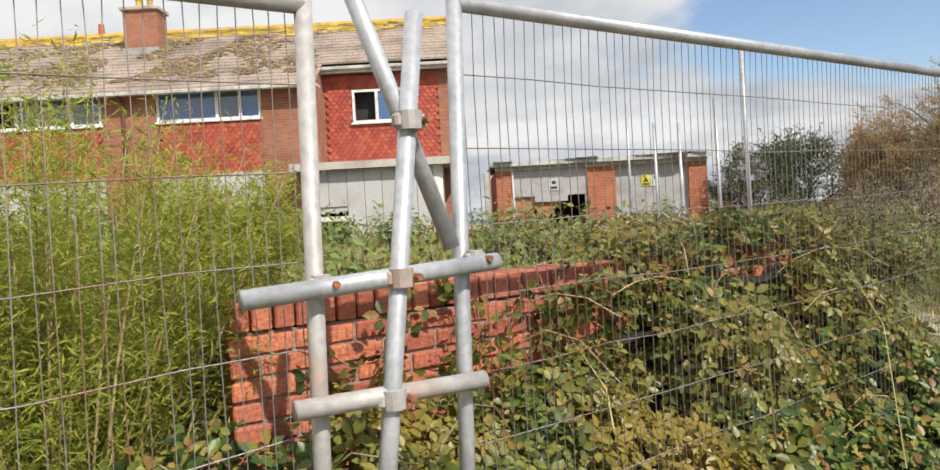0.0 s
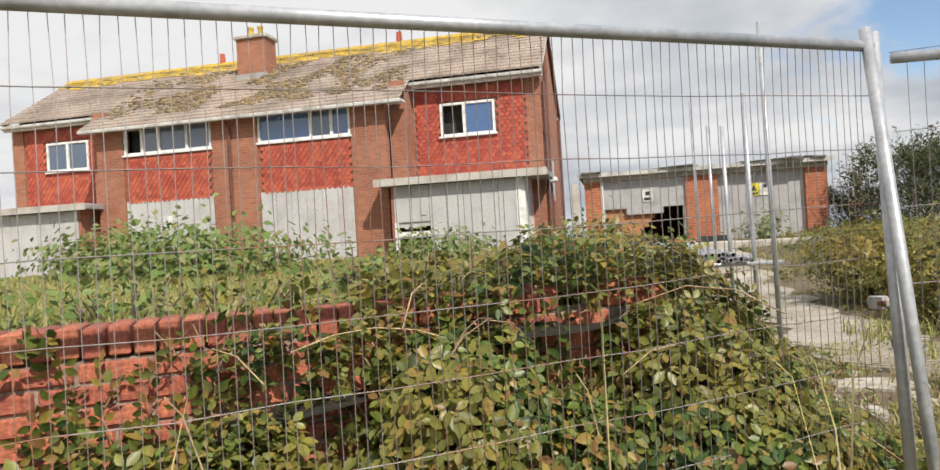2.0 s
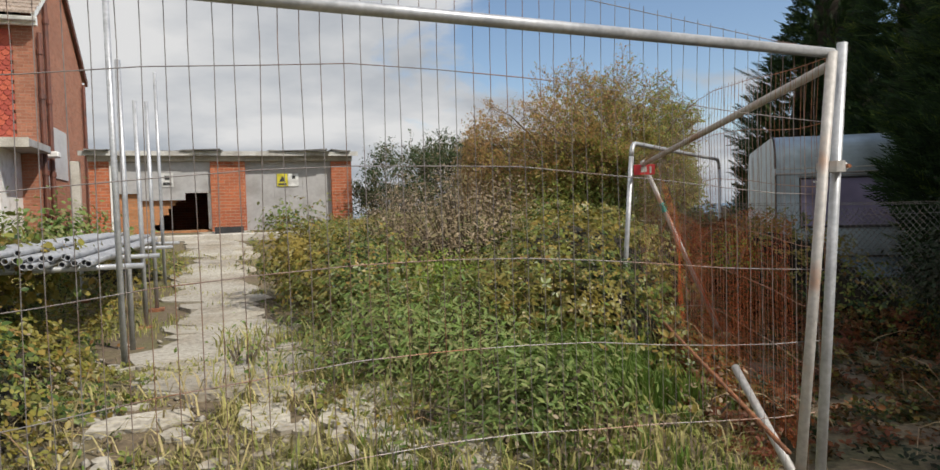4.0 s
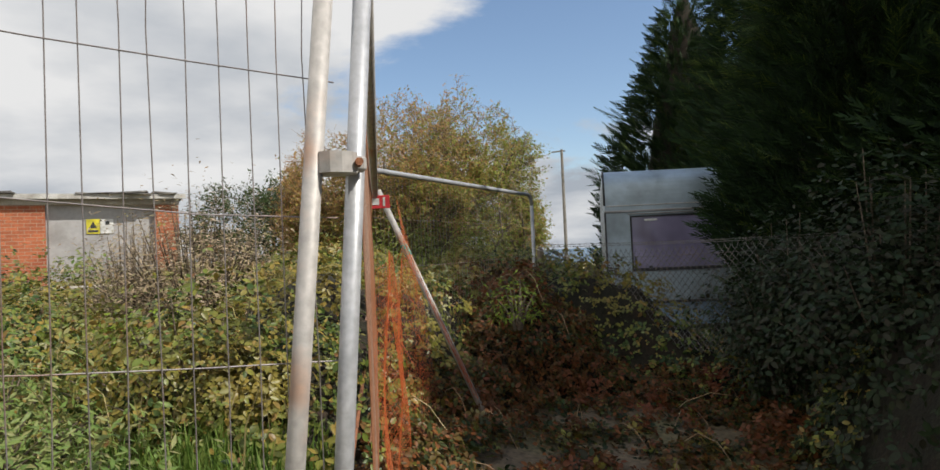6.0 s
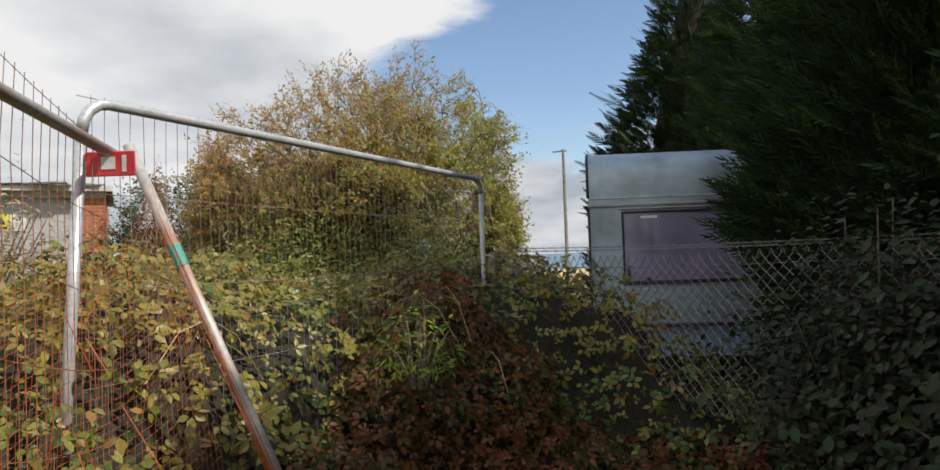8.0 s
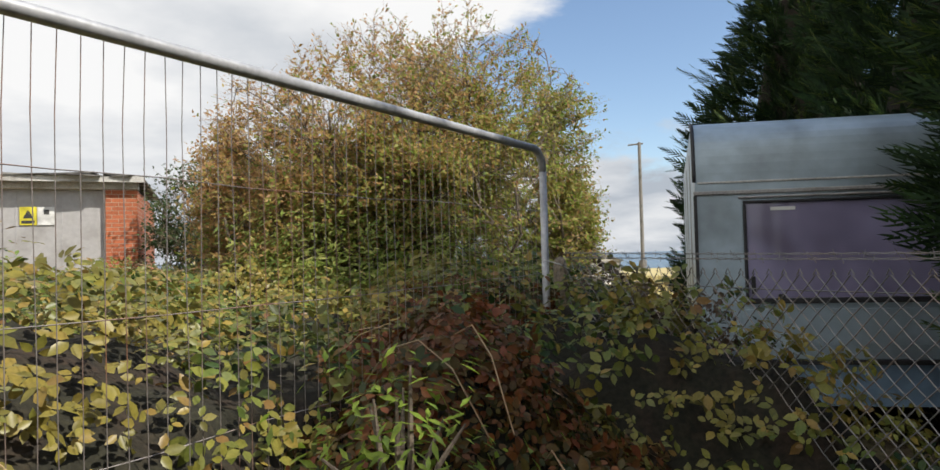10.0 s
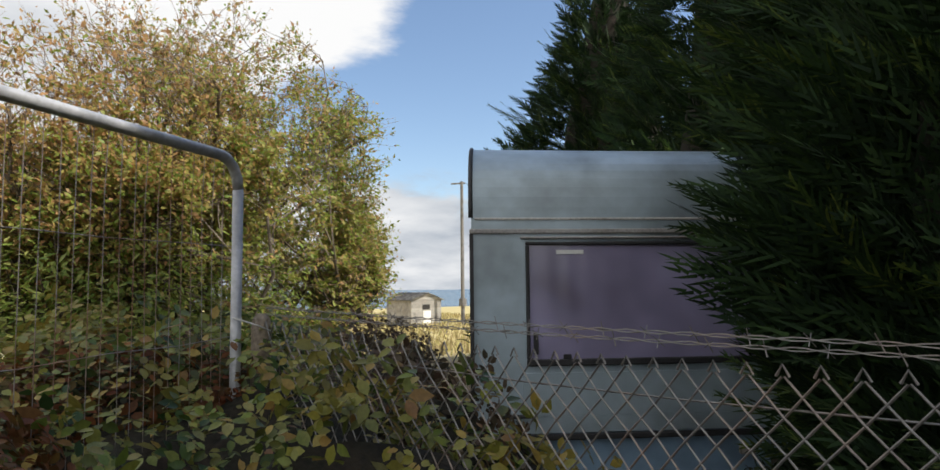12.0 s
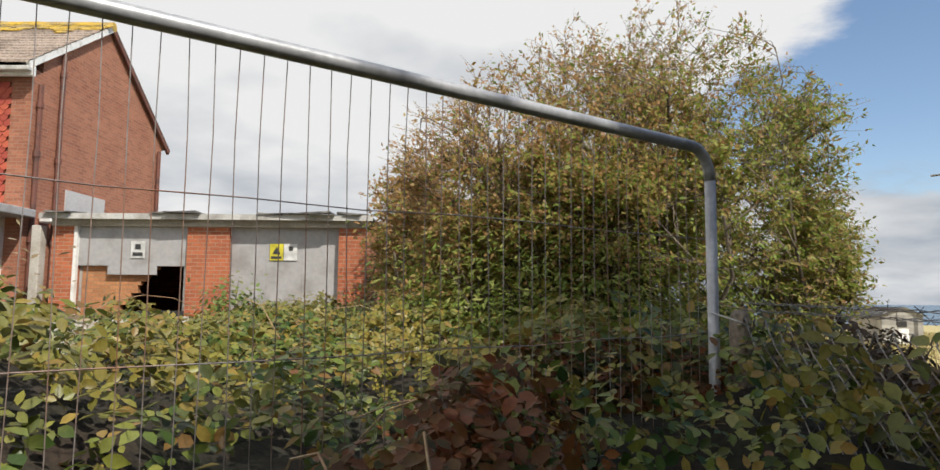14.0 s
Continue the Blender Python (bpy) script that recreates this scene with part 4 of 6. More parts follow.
def fence_panel(name, a, b, za, zb, foot_a, foot_b, label, wires=True, drop=1.75, bulge=0.0, round_ends=True, rust=0.0, lean_a=(0, 0), lean_b=(0, 0), worn=False, ends="ab", pitch=0.055, rows=0.3):
    """A mesh site-fence panel: top rail, two posts and a folded wire mesh from a to b (plan points)."""
    a, b = Vector((*a, 0)), Vector((*b, 0))
    d = (b - a).normalized()
    ln = (b - a).length
    root = thing("site_fence", (*((a + b) / 2).xy, 0.2), label, "fence", "site fences")
    metal = M["galv_worn"] if worn else M["galv"]
    A, Bv = a + Vector((0, 0, za)), b + Vector((0, 0, zb))
    la, lb = Vector((*lean_a, 0)), Vector((*lean_b, 0))
    if round_ends:
        rail = [A - Vector((0, 0, 0.12))] + [A + d * 0.11 * (1 - math.cos(t)) + Vector((0, 0, -0.12 + 0.12 * math.sin(t))) for t in (0.4, 0.8, 1.2, 1.57)]
        rail += [Bv - d * 0.11 * (1 - math.cos(t)) + Vector((0, 0, -0.12 + 0.12 * math.sin(t))) for t in (1.57, 1.2, 0.8, 0.4)] + [Bv - Vector((0, 0, 0.12))]
        part("top_rail", T(rail, POST_R, 12), metal, root, smooth=True)
        pa, pb = A - Vector((0, 0, 0.119)), Bv - Vector((0, 0, 0.119))
    else:
        part("top_rail", T([A, Bv], POST_R, 12), metal, root, smooth=True)
        pa, pb = A + Vector((0, 0, 0.05)), Bv + Vector((0, 0, 0.05))
    if "a" in ends:
        part("post", T([pa, Vector((a.x + la.x, a.y + la.y, foot_a))], POST_R, 12), metal, root, smooth=True)
    if "b" in ends:
        part("post", T([pb, Vector((b.x + lb.x, b.y + lb.y, foot_b))], POST_R, 12), metal, root, smooth=True)
    if not wires:
        return root
    mesh = bmesh.new()
    n = int(ln / pitch)
    nor = Vector((-d.y, d.x, 0))
    top = lambda s: za + (zb - za) * s + 0.03 + bulge * math.sin(math.pi * min(1, s * 1.02)) ** 1.5
    for i in range(1, n):
        s = i / n
        p = a.lerp(b, s)
        w1, w2 = random.uniform(-0.008, 0.008), random.uniform(-0.008, 0.008)
        zt = top(s)
        pts = [p + nor * (0.024 - 0.03 * bulge) + Vector((0, 0, zt)), p + nor * 0.03 + d * w1 + Vector((0, 0, zt - 0.25)),
               p + nor * 0.024 + d * w2 + Vector((0, 0, zt - 0.9)), p + nor * 0.024 - d * w1 + Vector((0, 0, zt - drop))]
        tube(mesh, pts, 0.0013, 4, cap=False)
    for k in range(int(drop / rows) + 1):
        pts = []
        for j in range(13):
            s = j / 12
            p = a.lerp(b, s)
            pts.append(p + nor * 0.027 + Vector((0, 0, top(s) - 0.005 - rows * k + random.uniform(-0.006, 0.006) - 0.012 * math.sin(math.pi * s))))
        tube(mesh, pts, 0.0016, 4, cap=False)
    part("wire_mesh", mesh, M["wire_rust"] if rust else M["wire"], root)
    return root


def clamp(parent, at, d, w=0.085, bolt=True):
    """A two-bolt coupler round a pair of tubes."""
    m = look(at, Vector(at) + Vector(d))
    at, d = Vector(at), Vector(d).normalized()
    bm = bmesh.new()
    k = w * 0.5
    tube(bm, [at + Vector((0, 0, -0.022)) - d * 0.004, at + Vector((0, 0, 0.022)) - d * 0.004], k * 0.72, 12)
    box(bm, -k, k, -0.017, 0.017, -0.014, 0.014, m, bevel=0.006)
    c = part("coupler", bm, M["galv_worn"], parent)
    if bolt:
        s = d.cross(Vector((0, 0, 1)))
        part("bolt", T([at + s * k * 0.7 - d * 0.045, at + s * k * 0.7 - d * 0.014], 0.009, 6), M["rust"], c)
    return c


def on_fence(u, v=0.0, z=0.0):
    return FP + FDIR * u + FNOR * v + Vector((0, 0, z))


def on_wall(u, v=0.0, z=0.0):
    return WP + WDIR * u + WNOR * v + Vector((0, 0, z))


p0a, p0b = on_fence(-3.86), on_fence(-0.41)
fence_panel("fence_panel", p0a.xy, p0b.xy, 1.98, 2.06, 0.05, 0.1, "galvanised wire-mesh site fence with a rusty post", pitch=0.036, rows=0.2, round_ends=False, worn=True, lean_b=(-0.03, -0.02))
fence_panel("fence_panel", on_fence(0.0).xy, on_fence(3.23).xy, 2.12, 2.17, 0.1, 0.15, "galvanised wire-mesh site fence beside the scaffold brace", pitch=0.036, rows=0.2, round_ends=False, lean_a=(-0.05, -0.02), lean_b=(-0.01, -0.17))
p2 = fence_panel("fence_panel", (4.675, 1.736), (8.05, 1.86), 2.143, 2.12, 0.2, 0.2, "wire-mesh site fence with mesh bulging over its rail", round_ends=False, bulge=0.13, pitch=0.06, rows=0.3, ends="")
part("post", T([(4.535, 1.585, 2.23), (4.635, 1.35, 0.12)], POST_R, 12), M["galv"], p2, smooth=True)
part("post", T([(8.03, 1.84, 2.12), (7.84, 1.87, 0.1)], POST_R, 12), M["galv_worn"], p2, smooth=True)
p3 = fence_panel("fence_panel", (8.14, 1.92), (9.22, 4.90), 2.10, 1.87, 0.2, 0.25, "bent wire-mesh site fence with rusted mesh", round_ends=False, rust=1, bulge=0.2, worn=True, drop=1.6, pitch=0.05, rows=0.27, ends="")
part("post", T([(8.13, 1.88, 2.17), (7.96, 1.87, 0.1)], POST_R, 12), M["galv"], p3, smooth=True)
part("bottom_rail", T([(8.0, 2.05, 0.42), (9.05, 4.75, 0.75)], 0.011, 10), M["rust"], p3, smooth=True)
part("leaning_post", T([(9.26, 4.94, 1.92), (9.95, 4.60, 0.1)], POST_R, 12), M["galv_worn"], p3, smooth=True)
part("tape", T([(9.405, 4.868, 1.535), (9.435, 4.853, 1.455)], 0.025, 10), M["teal_tape"], p3, "teal tape wrapped round the post")
fence_panel("fence_panel", (9.11, 4.88), (11.89, 7.02), 2.07, 2.085, 0.25, 0.1, "galvanised wire-mesh site fence with rounded corners", drop=1.7, rows=0.36, lean_a=(-0.11, 0.05))

# the scaffold frame clipped to the fence
sc = thing("scaffold_brace", tuple(on_fence(-0.2, -0.06, 0.0)), "scaffold tubes coupled to the fence posts as a brace", "scaffold")
part("upright", T([on_fence(-0.41, -0.05, 0.05), on_fence(-0.152, -0.05, 2.06)], 0.0225, 14), M["galv"], sc, smooth=True)
part("diagonal", T([on_fence(-0.06, -0.02, 1.49), on_fence(-0.34, -0.02, 2.2)], 0.0215, 14), M["galv"], sc, smooth=True)
part("ledger", T([on_fence(-0.60, -0.045, 1.415), on_fence(0.06, -0.045, 1.445)], 0.0225, 14), M["galv"], sc, smooth=True)
part("ledger", T([on_fence(-0.50, -0.045, 1.165), on_fence(0.0, -0.045, 1.145)], 0.0225, 14), M["galv_worn"], sc, smooth=True)
for u, z in ((-0.185, 1.80), (-0.232, 1.43), (-0.268, 1.15)):
    clamp(sc, on_fence(u, -0.055, z), FNOR)
for u, z in ((-0.42, 1.43), (0.0, 1.455)):
    clamp(sc, on_fence(u, -0.03, z), FNOR, 0.06)

# short tube propped against the foot of the bent panel
br = thing("scaffold_prop", (8.2, 2.2, 0.2), "rusty scaffold tube propped in the brambles by the fence corner", "pole")
part("tube", T([(8.49, 2.93, 0.56), (8.18, 2.15, 0.18)], 0.0225, 12), M["galv_worn"], br, smooth=True)
lt = thing("ground_tube", (7.7, 1.9, 0.2), "scaffold tube lying on the ground by the fence corner", "pole")
part("tube", T([(7.25, 1.55, 0.16), (8.2, 2.05, 0.24)], 0.0225, 12), M["galv"], lt, smooth=True)
cp = thing("corner_coupler", (8.04, 1.85, 1.6), "galvanised fence coupler with a rusty bolt on the corner posts", "coupler")
clamp(cp, (8.035, 1.85, 1.66), Vector((0.2, 0.97, 0)), 0.13)
cp = thing("joint_coupler", tuple(on_fence(3.2, 0, 1.2)), "rusty wire-tied coupler joining two fence posts", "coupler")
clamp(cp, on_fence(3.22, 0.03, 1.22), FDIR, 0.09)

# red tag on the panel
tg = thing("red_tag", (9.2, 4.8, 1.8), "small red and white plastic warning tag on the fence", "sign")
tm = look((9.20, 4.82, 1.83), (10.1, 6.6, 1.85))
part("plate", box(bmesh.new(), -0.09, 0.09, -0.045, 0.045, -0.004, 0.004, tm, 0.003), M["red_plastic"], tg)
part("white_mark", box(bmesh.new(), -0.03, 0.02, -0.02, 0.025, 0.0042, 0.006, tm), M["sign_white"], tg)
part("white_mark", box(bmesh.new(), 0.045, 0.06, -0.03, 0.03, 0.0042, 0.006, tm), M["sign_white"], tg)


# fine orange debris netting over the bent panel
def build_netting():
    root = thing("barrier_netting", (8.7, 3.6, 0.3), "torn fine orange plastic netting hung over the bent panel", "netting")
    bm = bmesh.new()
    a, b = Vector((8.25, 2.3, 0)), Vector((9.36, 4.86, 0))
    d = (b - a).normalized()
    nor = Vector((d.y, -d.x, 0))

    def at(s, t):
        top = 1.42 + 0.06 * math.sin(9 * s) + 0.42 * max(0.0, (s - 0.8) / 0.2) ** 1.5
        low = 0.32
        lean = 0.16 * max(0.0, (s - 0.75) / 0.25) * (1 - t)
        p = a.lerp(b, s) + nor * (0.03 + 0.02 * math.sin(11 * s + 6 * t) + 0.012 * math.sin(23 * s) + lean * 1.6)
        p.z = low + (top - low) * t + 0.012 * math.sin(17 * s + 3 * t)
        return p

    n = 96
    for i in range(n + 1):
        s = i / n
        tube(bm, [at(s, t / 9) for t in range(10)], 0.0005, 3, cap=False)
    for j in range(40):
        t = j / 39
        tube(bm, [at(s / 30, t) for s in range(31)], 0.0005, 3, cap=False)
    for i in range(26):
        p = at(random.uniform(0.7, 1.0), random.random())
        tube(bm, [p, p + Vector((random.gauss(0, 0.05), random.gauss(0, 0.05), -random.uniform(0.05, 0.25)))], 0.0014, 3)
    part("net", bm, M["netting"], root)
    hem = bmesh.new()  # the bunched edge tied along the leaning post
    p0, p1 = Vector((9.27, 4.92, 1.88)), Vector((9.82, 4.63, 0.42))
    for k in range(12):
        pts = []
        ph, off = random.uniform(0, 6.28), random.uniform(-0.085, 0.01)
        f0 = random.uniform(0, 0.6)
        for i in range(9):
            f = f0 + (1 - f0) * i / 8 * random.uniform(0.9, 1.0)
            q = p0.lerp(p1, f) + d * (off * (0.6 + 0.8 * f) + 0.018 * math.sin(ph + 5 * f)) + nor * 0.012 * math.cos(ph + 7 * f)
            pts.append(q)
        tube(hem, pts, 0.0011, 3, cap=False)
    part("hem", hem, M["netting"], root, "bunched orange edge of the netting")["kind"] = "stuff"


build_netting()


# ---- chain-link fence with barbed wire ----
def build_chain_link():
    a, b = Vector((12.0, 7.0, 0)), Vector((12.62, 2.6, 0))
    d = (b - a).normalized()
    ln = (b - a).length
    root = thing("chain_link_fence", (12.4, 5, 0), "rusty chain-link fence with two strands of barbed wire", "fence")
    for t in (0.0,):
        p = a + Vector((0.0, 0.05, 0))
        bm = T([p, p + Vector((0, 0, 1.42)), p + Vector((0, 0, 1.46)), p + Vector((0, 0, 1.48))], [0.04, 0.04, 0.034, 0.018], 12)
        part("post", bm, M["old_post"], root, "weathered concrete post")
    bm = bmesh.new()
    pitch, top, bot = 0.066, 1.43, 0.45
    rows = int((top - bot) / 0.072)
    sag = lambda x: -0.03 * math.sin(math.pi * min(1, x / (ln * 0.62)))
    for k in range(-rows, int(ln / pitch) + 1):
        for sgn in (1, -1):
            pts = []
            for j in range(rows + 1):
                x = (k + (j if sgn > 0 else rows - j)) * pitch
                if not 0 <= x <= ln:
                    continue
                p = a + d * x + Vector((0.004 * sgn * (-1) ** j, 0, top + sag(x) - j * 0.072))
                pts.append(p)
            if len(pts) > 1:
                tube(bm, pts, 0.0026, 4, cap=False)
    part("mesh", bm, M["chain"], root)
    tw = bmesh.new()  # twisted selvedge along the top
    for k in range(int(ln / pitch)):
        p = a + d * (k + 0.0) * pitch + Vector((0, 0, top + sag(k * pitch)))
        tube(tw, [p - d * 0.012, p + Vector((0, 0, 0.022)), p + d * 0.012], 0.003, 4)
    part("selvedge", tw, M["chain"], root)["kind"] = "stuff"
    part("line_wire", T([a + d * x * ln / 10 + Vector((0.005, 0, top - 0.06 + sag(x * ln / 10))) for x in range(11)], 0.0022, 4), M["chain"], root)
    for n, z in ((0, 1.505), (1, 1.478)):
        wb = bmesh.new()
        for st in (0, math.pi):
            pts = []
            for i in range(181):
                x = ln * i / 180
                ph = i * 1.1 + st
                pts.append(a + d * x + Vector((0.0035 * math.cos(ph), 0, z + 0.0035 * math.sin(ph) + (-0.05 + 0.015 * n) * math.sin(math.pi * x / ln) * 0.6)))
            tube(wb, pts, 0.0016, 4, cap=False)
        for i in range(int(ln / 0.11)):
            x = 0.05 + 0.11 * i + 0.03 * n
            p = a + d * x + Vector((0, 0, z + (-0.05 + 0.015 * n) * math.sin(math.pi * x / ln) * 0.6))
            for q in range(4):
                ang = q * 1.57 + i
                v = Vector((math.cos(ang), 0.4 * math.sin(ang), math.sin(ang))) * 0.017
                tube(wb, [p - v * 0.2, p + v], 0.0013, 3, cap=False)
        part("barbed_wire", wb, M["chain"], root)
    part("tie_wire", T([(11.87, 7.0, 1.47), (11.95, 6.95, 1.44), (12.05, 7.0, 1.40)], 0.003, 5), M["sign_white"], root)


build_chain_link()


# ---- caravan ----
def build_caravan():
    ca, cl = radians(-31), radians(-38)
    m = Matrix(((math.cos(ca), -math.sin(cl), 0, 13.49), (math.sin(ca), math.cos(cl), 0, 7.675), (0, 0, 1, 0), (0, 0, 0, 1)))  # x along the end wall, y towards the front
    root = thing("caravan", tuple(m @ Vector((1.05, 2.4, 0.1))), "old pale aluminium touring caravan with a lilac-curtained end window", "caravan")
    W, L, z0, z1 = 2.08, 4.7, 0.70, 2.50

    def shell(prof, w0, w1):
        bm = bmesh.new()
        va = [bm.verts.new(m @ Vector((w0, y, z))) for y, z in prof]
        vb = [bm.verts.new(m @ Vector((w1, y, z))) for y, z in prof]
        bm.faces.new(va[::-1])
        bm.faces.new(vb)
        k = len(prof)
        for i in range(k):
            bm.faces.new((va[i], va[(i + 1) % k], vb[(i + 1) % k], vb[i]))
        bmesh.ops.recalc_face_normals(bm, faces=bm.faces)
        return bm

    arc = [(0.46 * (1 - math.cos(a)) ** 1.3, 2.0 + (z1 - 2.0) * math.sin(a)) for a in [math.pi / 2 * k / 12 for k in range(13)]]
    prof = [(0.0, z0), (0.0, 1.9)] + arc + [(L - 0.5, z1), (L - 0.15, 2.36), (L, 1.9), (L, z0)]
    body = part("body", shell(prof, 0, W), M["aluminium"], root)
    low = [(0.03, 0.36), (0.03, 0.66), (L - 0.03, 0.66), (L - 0.03, 0.36)]
    part("skirt", shell(low, 0.42, W - 0.02), M["caravan_blue"], root, "blue lower panel")
    for z, h in ((1.90, 0.03), (0.66, 0.035)):
        part("trim", box(bmesh.new(), -0.012, W + 0.012, -0.022, -0.002, z, z + h, m, 0.006), M["rubber"] if z < 1 else M["lead"], body)
    part("corner_trim", box(bmesh.new(), -0.012, 0.012, -0.015, 0.012, z0, 1.9, m), M["rubber"], body)
    part("edge_trim", T([m @ Vector((-0.004, y - 0.004, z)) for y, z in arc], 0.014, 8), M["rubber"], body, smooth=True)
    part("seam_strip", box(bmesh.new(), 0.02, W - 0.02, -0.009, -0.001, 1.985, 2.0, m, 0.003), M["gutter"], body, "peeling pale seam")
    part("gutter_rail", box(bmesh.new(), 0.3, W, -0.03, -0.003, 1.868, 1.882, m, 0.004), M["lead"], body)
    seam = bmesh.new()
    for y in (1.2, 2.4, 3.6):
        box(seam, -0.006, -0.001, y - 0.01, y + 0.01, z0, 2.36, m)
    part("side_seam", seam, M["lead"], body)
    # end window
    fr = bmesh.new()
    wx0, wx1, wz0, wz1 = 0.33, 1.86, 1.10, 1.85
    for b in ((wx0, wx1, wz1 - 0.02, wz1), (wx0, wx1, wz0, wz0 + 0.04), (wx0, wx0 + 0.022, wz0 + 0.04, wz1 - 0.02), (wx1 - 0.022, wx1, wz0 + 0.04, wz1 - 0.02)):
        box(fr, b[0], b[1], -0.028, -0.001, b[2], b[3], m, 0.006)
    win = part("window", fr, M["rubber"], root, "dark rubber window frame")
    for c0, c1, mt, lb in ((wx0 + 0.02, wx1 - 0.02, "curtain_shine", "lilac curtain behind dirty glass"),):
        cb, n = bmesh.new(), 50
        cols = []
        for k in range(n + 1):
            x = c0 + (c1 - c0) * k / n
            y = -0.006 - 0.001 * math.sin(x * 46 + 0.8 * math.sin(x * 9))
            cols.append([cb.verts.new(m @ Vector((x, y, z))) for z in (wz0 + 0.03, wz1 - 0.015)])
        for a, b in zip(cols, cols[1:]):
            cb.faces.new((a[0], b[0], b[1], a[1]))
        part("curtain", cb, M[mt], win, lb, smooth=True)
    part("sticker", box(bmesh.new(), 0.52, 0.69, -0.0125, -0.009, 1.775, 1.80, m), M["sign_white"], win, "white sticker")
    part("catch", box(bmesh.new(), 0.37, 0.40, -0.035, -0.03, 1.17, 1.30, m, 0.004), M["rubber"], win)
    part("catch", box(bmesh.new(), 0.55, 0.6, -0.035, -0.03, 1.14, 1.17, m, 0.004), M["rubber"], win)
    part("lower_pressing", box(bmesh.new(), 0.3, W - 0.12, -0.007, -0.002, 0.80, 1.06, m, 0.004), M["aluminium"], body)
    part("tail_panel", box(bmesh.new(), 0.03, 0.40, 0.0, 0.05, 0.38, 0.63, m, 0.01), M["rubber"], root)
    part("tail_lamp", box(bmesh.new(), 0.05, 0.14, -0.02, -0.001, 0.46, 0.58, m, 0.01), M["red_plastic"], root)
    part("grab_handle", T([m @ Vector((0.12, -0.002, 0.80)), m @ Vector((0.14, -0.05, 0.81)), m @ Vector((0.36, -0.05, 0.81)), m @ Vector((0.38, -0.002, 0.80))], 0.012, 8), M["rubber"], body)
    part("lamp", box(bmesh.new(), 1.64, 1.74, -0.01, 0.028, 0.54, 0.59, m, 0.008), M["lead"], root)
    for x in (0.16, W - 0.16):
        tyre = T([m @ Vector((x - 0.08, 2.4, 0.36)), m @ Vector((x + 0.08, 2.4, 0.36))], 0.3, 20)
        part("wheel", tyre, M["rubber"], root)
    for x in (0.3, W - 0.3):
        part("corner_steady", T([m @ Vector((x, 0.4, 0.0)), m @ Vector((x, 0.4, z0))], 0.03, 8), M["rust"], root)


cs = glass_material("curtain_shine", (0.24, 0.2, 0.33), 0.25)
n_, l_ = cs.node_tree.nodes, cs.node_tree.links
tcn, nzn, rmp = n_.new("ShaderNodeTexCoord"), n_.new("ShaderNodeTexNoise"), n_.new("ShaderNodeValToRGB")
nzn.inputs["Scale"].default_value = 1.7
l_.new(tcn.outputs["Object"], nzn.inputs["Vector"])
l_.new(nzn.outputs[0], rmp.inputs[0])
rmp.color_ramp.elements[0].position, rmp.color_ramp.elements[0].color = 0.30, (0.16, 0.14, 0.21, 1)
rmp.color_ramp.elements[1].position, rmp.color_ramp.elements[1].color = 0.62, (0.34, 0.31, 0.48, 1)
l_.new(rmp.outputs[0], n_["Principled BSDF"].inputs["Base Color"])
M["curtain_shine"] = cs
build_caravan()


# ---- brick wall, scaffold rack, slabs, pole, shed ----
def build_brick_wall():
    wall = thing("garden_wall", tuple(on_wall(0.8, 0.1, 0.2)), "low crumbling red brick garden wall under brambles", "wall")
    u0, u1, zb, th = -0.76, 2.48, 0.66, 0.215
    rot = Matrix.Rotation(WA, 4, "Z")
    core = box(bmesh.new(), u0 + 0.012, u1 - 0.012, 0.012, th - 0.012, 0.05, 1.215, Matrix.Translation(WP) @ rot)
    part("mortar", core, M["mortar"], wall)

    def brick_data(lx, ly, lz):
        me = bpy.data.meshes.new("brick")
        bm = bmesh.new()
        box(bm, -lx / 2, lx / 2, 0, ly, 0, lz, bevel=0.006)
        bm.to_mesh(me)
        bm.free()
        me.materials.append(M["wall_brick"])
        return me

    full, half, head = brick_data(0.213, 0.1, 0.064), brick_data(0.1, 0.1, 0.064), brick_data(0.066, th, 0.102)
    inv = Matrix.Translation(-wall.location)

    def lay(me, u, v, z, rz=0.0):
        ob = new("brick", me)
        ob.parent, ob.matrix_parent_inverse = wall, inv
        ob.matrix_basis = Matrix.Translation(on_wall(u, v, z)) @ Matrix.Rotation(WA + radians(rz), 4, "Z")

    for r in range(7):
        z = 1.143 - r * 0.075
        u = u0 + (0.11 if r % 2 else 0.0)
        if r % 2:
            lay(half, u0 + 0.05, 0, z)
        while u + 0.213 <= u1 + 0.01:
            if not (2.0 < u < 2.3 and r == 0):
                lay(full, u + 0.1065, random.uniform(-0.004, 0.003), z, random.uniform(-0.6, 0.6))
            u += 0.225
        lay(full, u1 - 0.05, 0.11, z, 90) if r % 2 == 0 else lay(half, u1 - 0.05, 0.0, z)
    u = u0 + 0.033
    while u < u1 - 0.02:
        if not (1.95 < u < 2.15 or 1.05 < u < 1.15):
            lay(head, u, random.uniform(-0.012, 0.006), 1.222 + random.uniform(-0.003, 0.004), random.uniform(-1.5, 1.5))
        u += 0.0765


build_brick_wall()


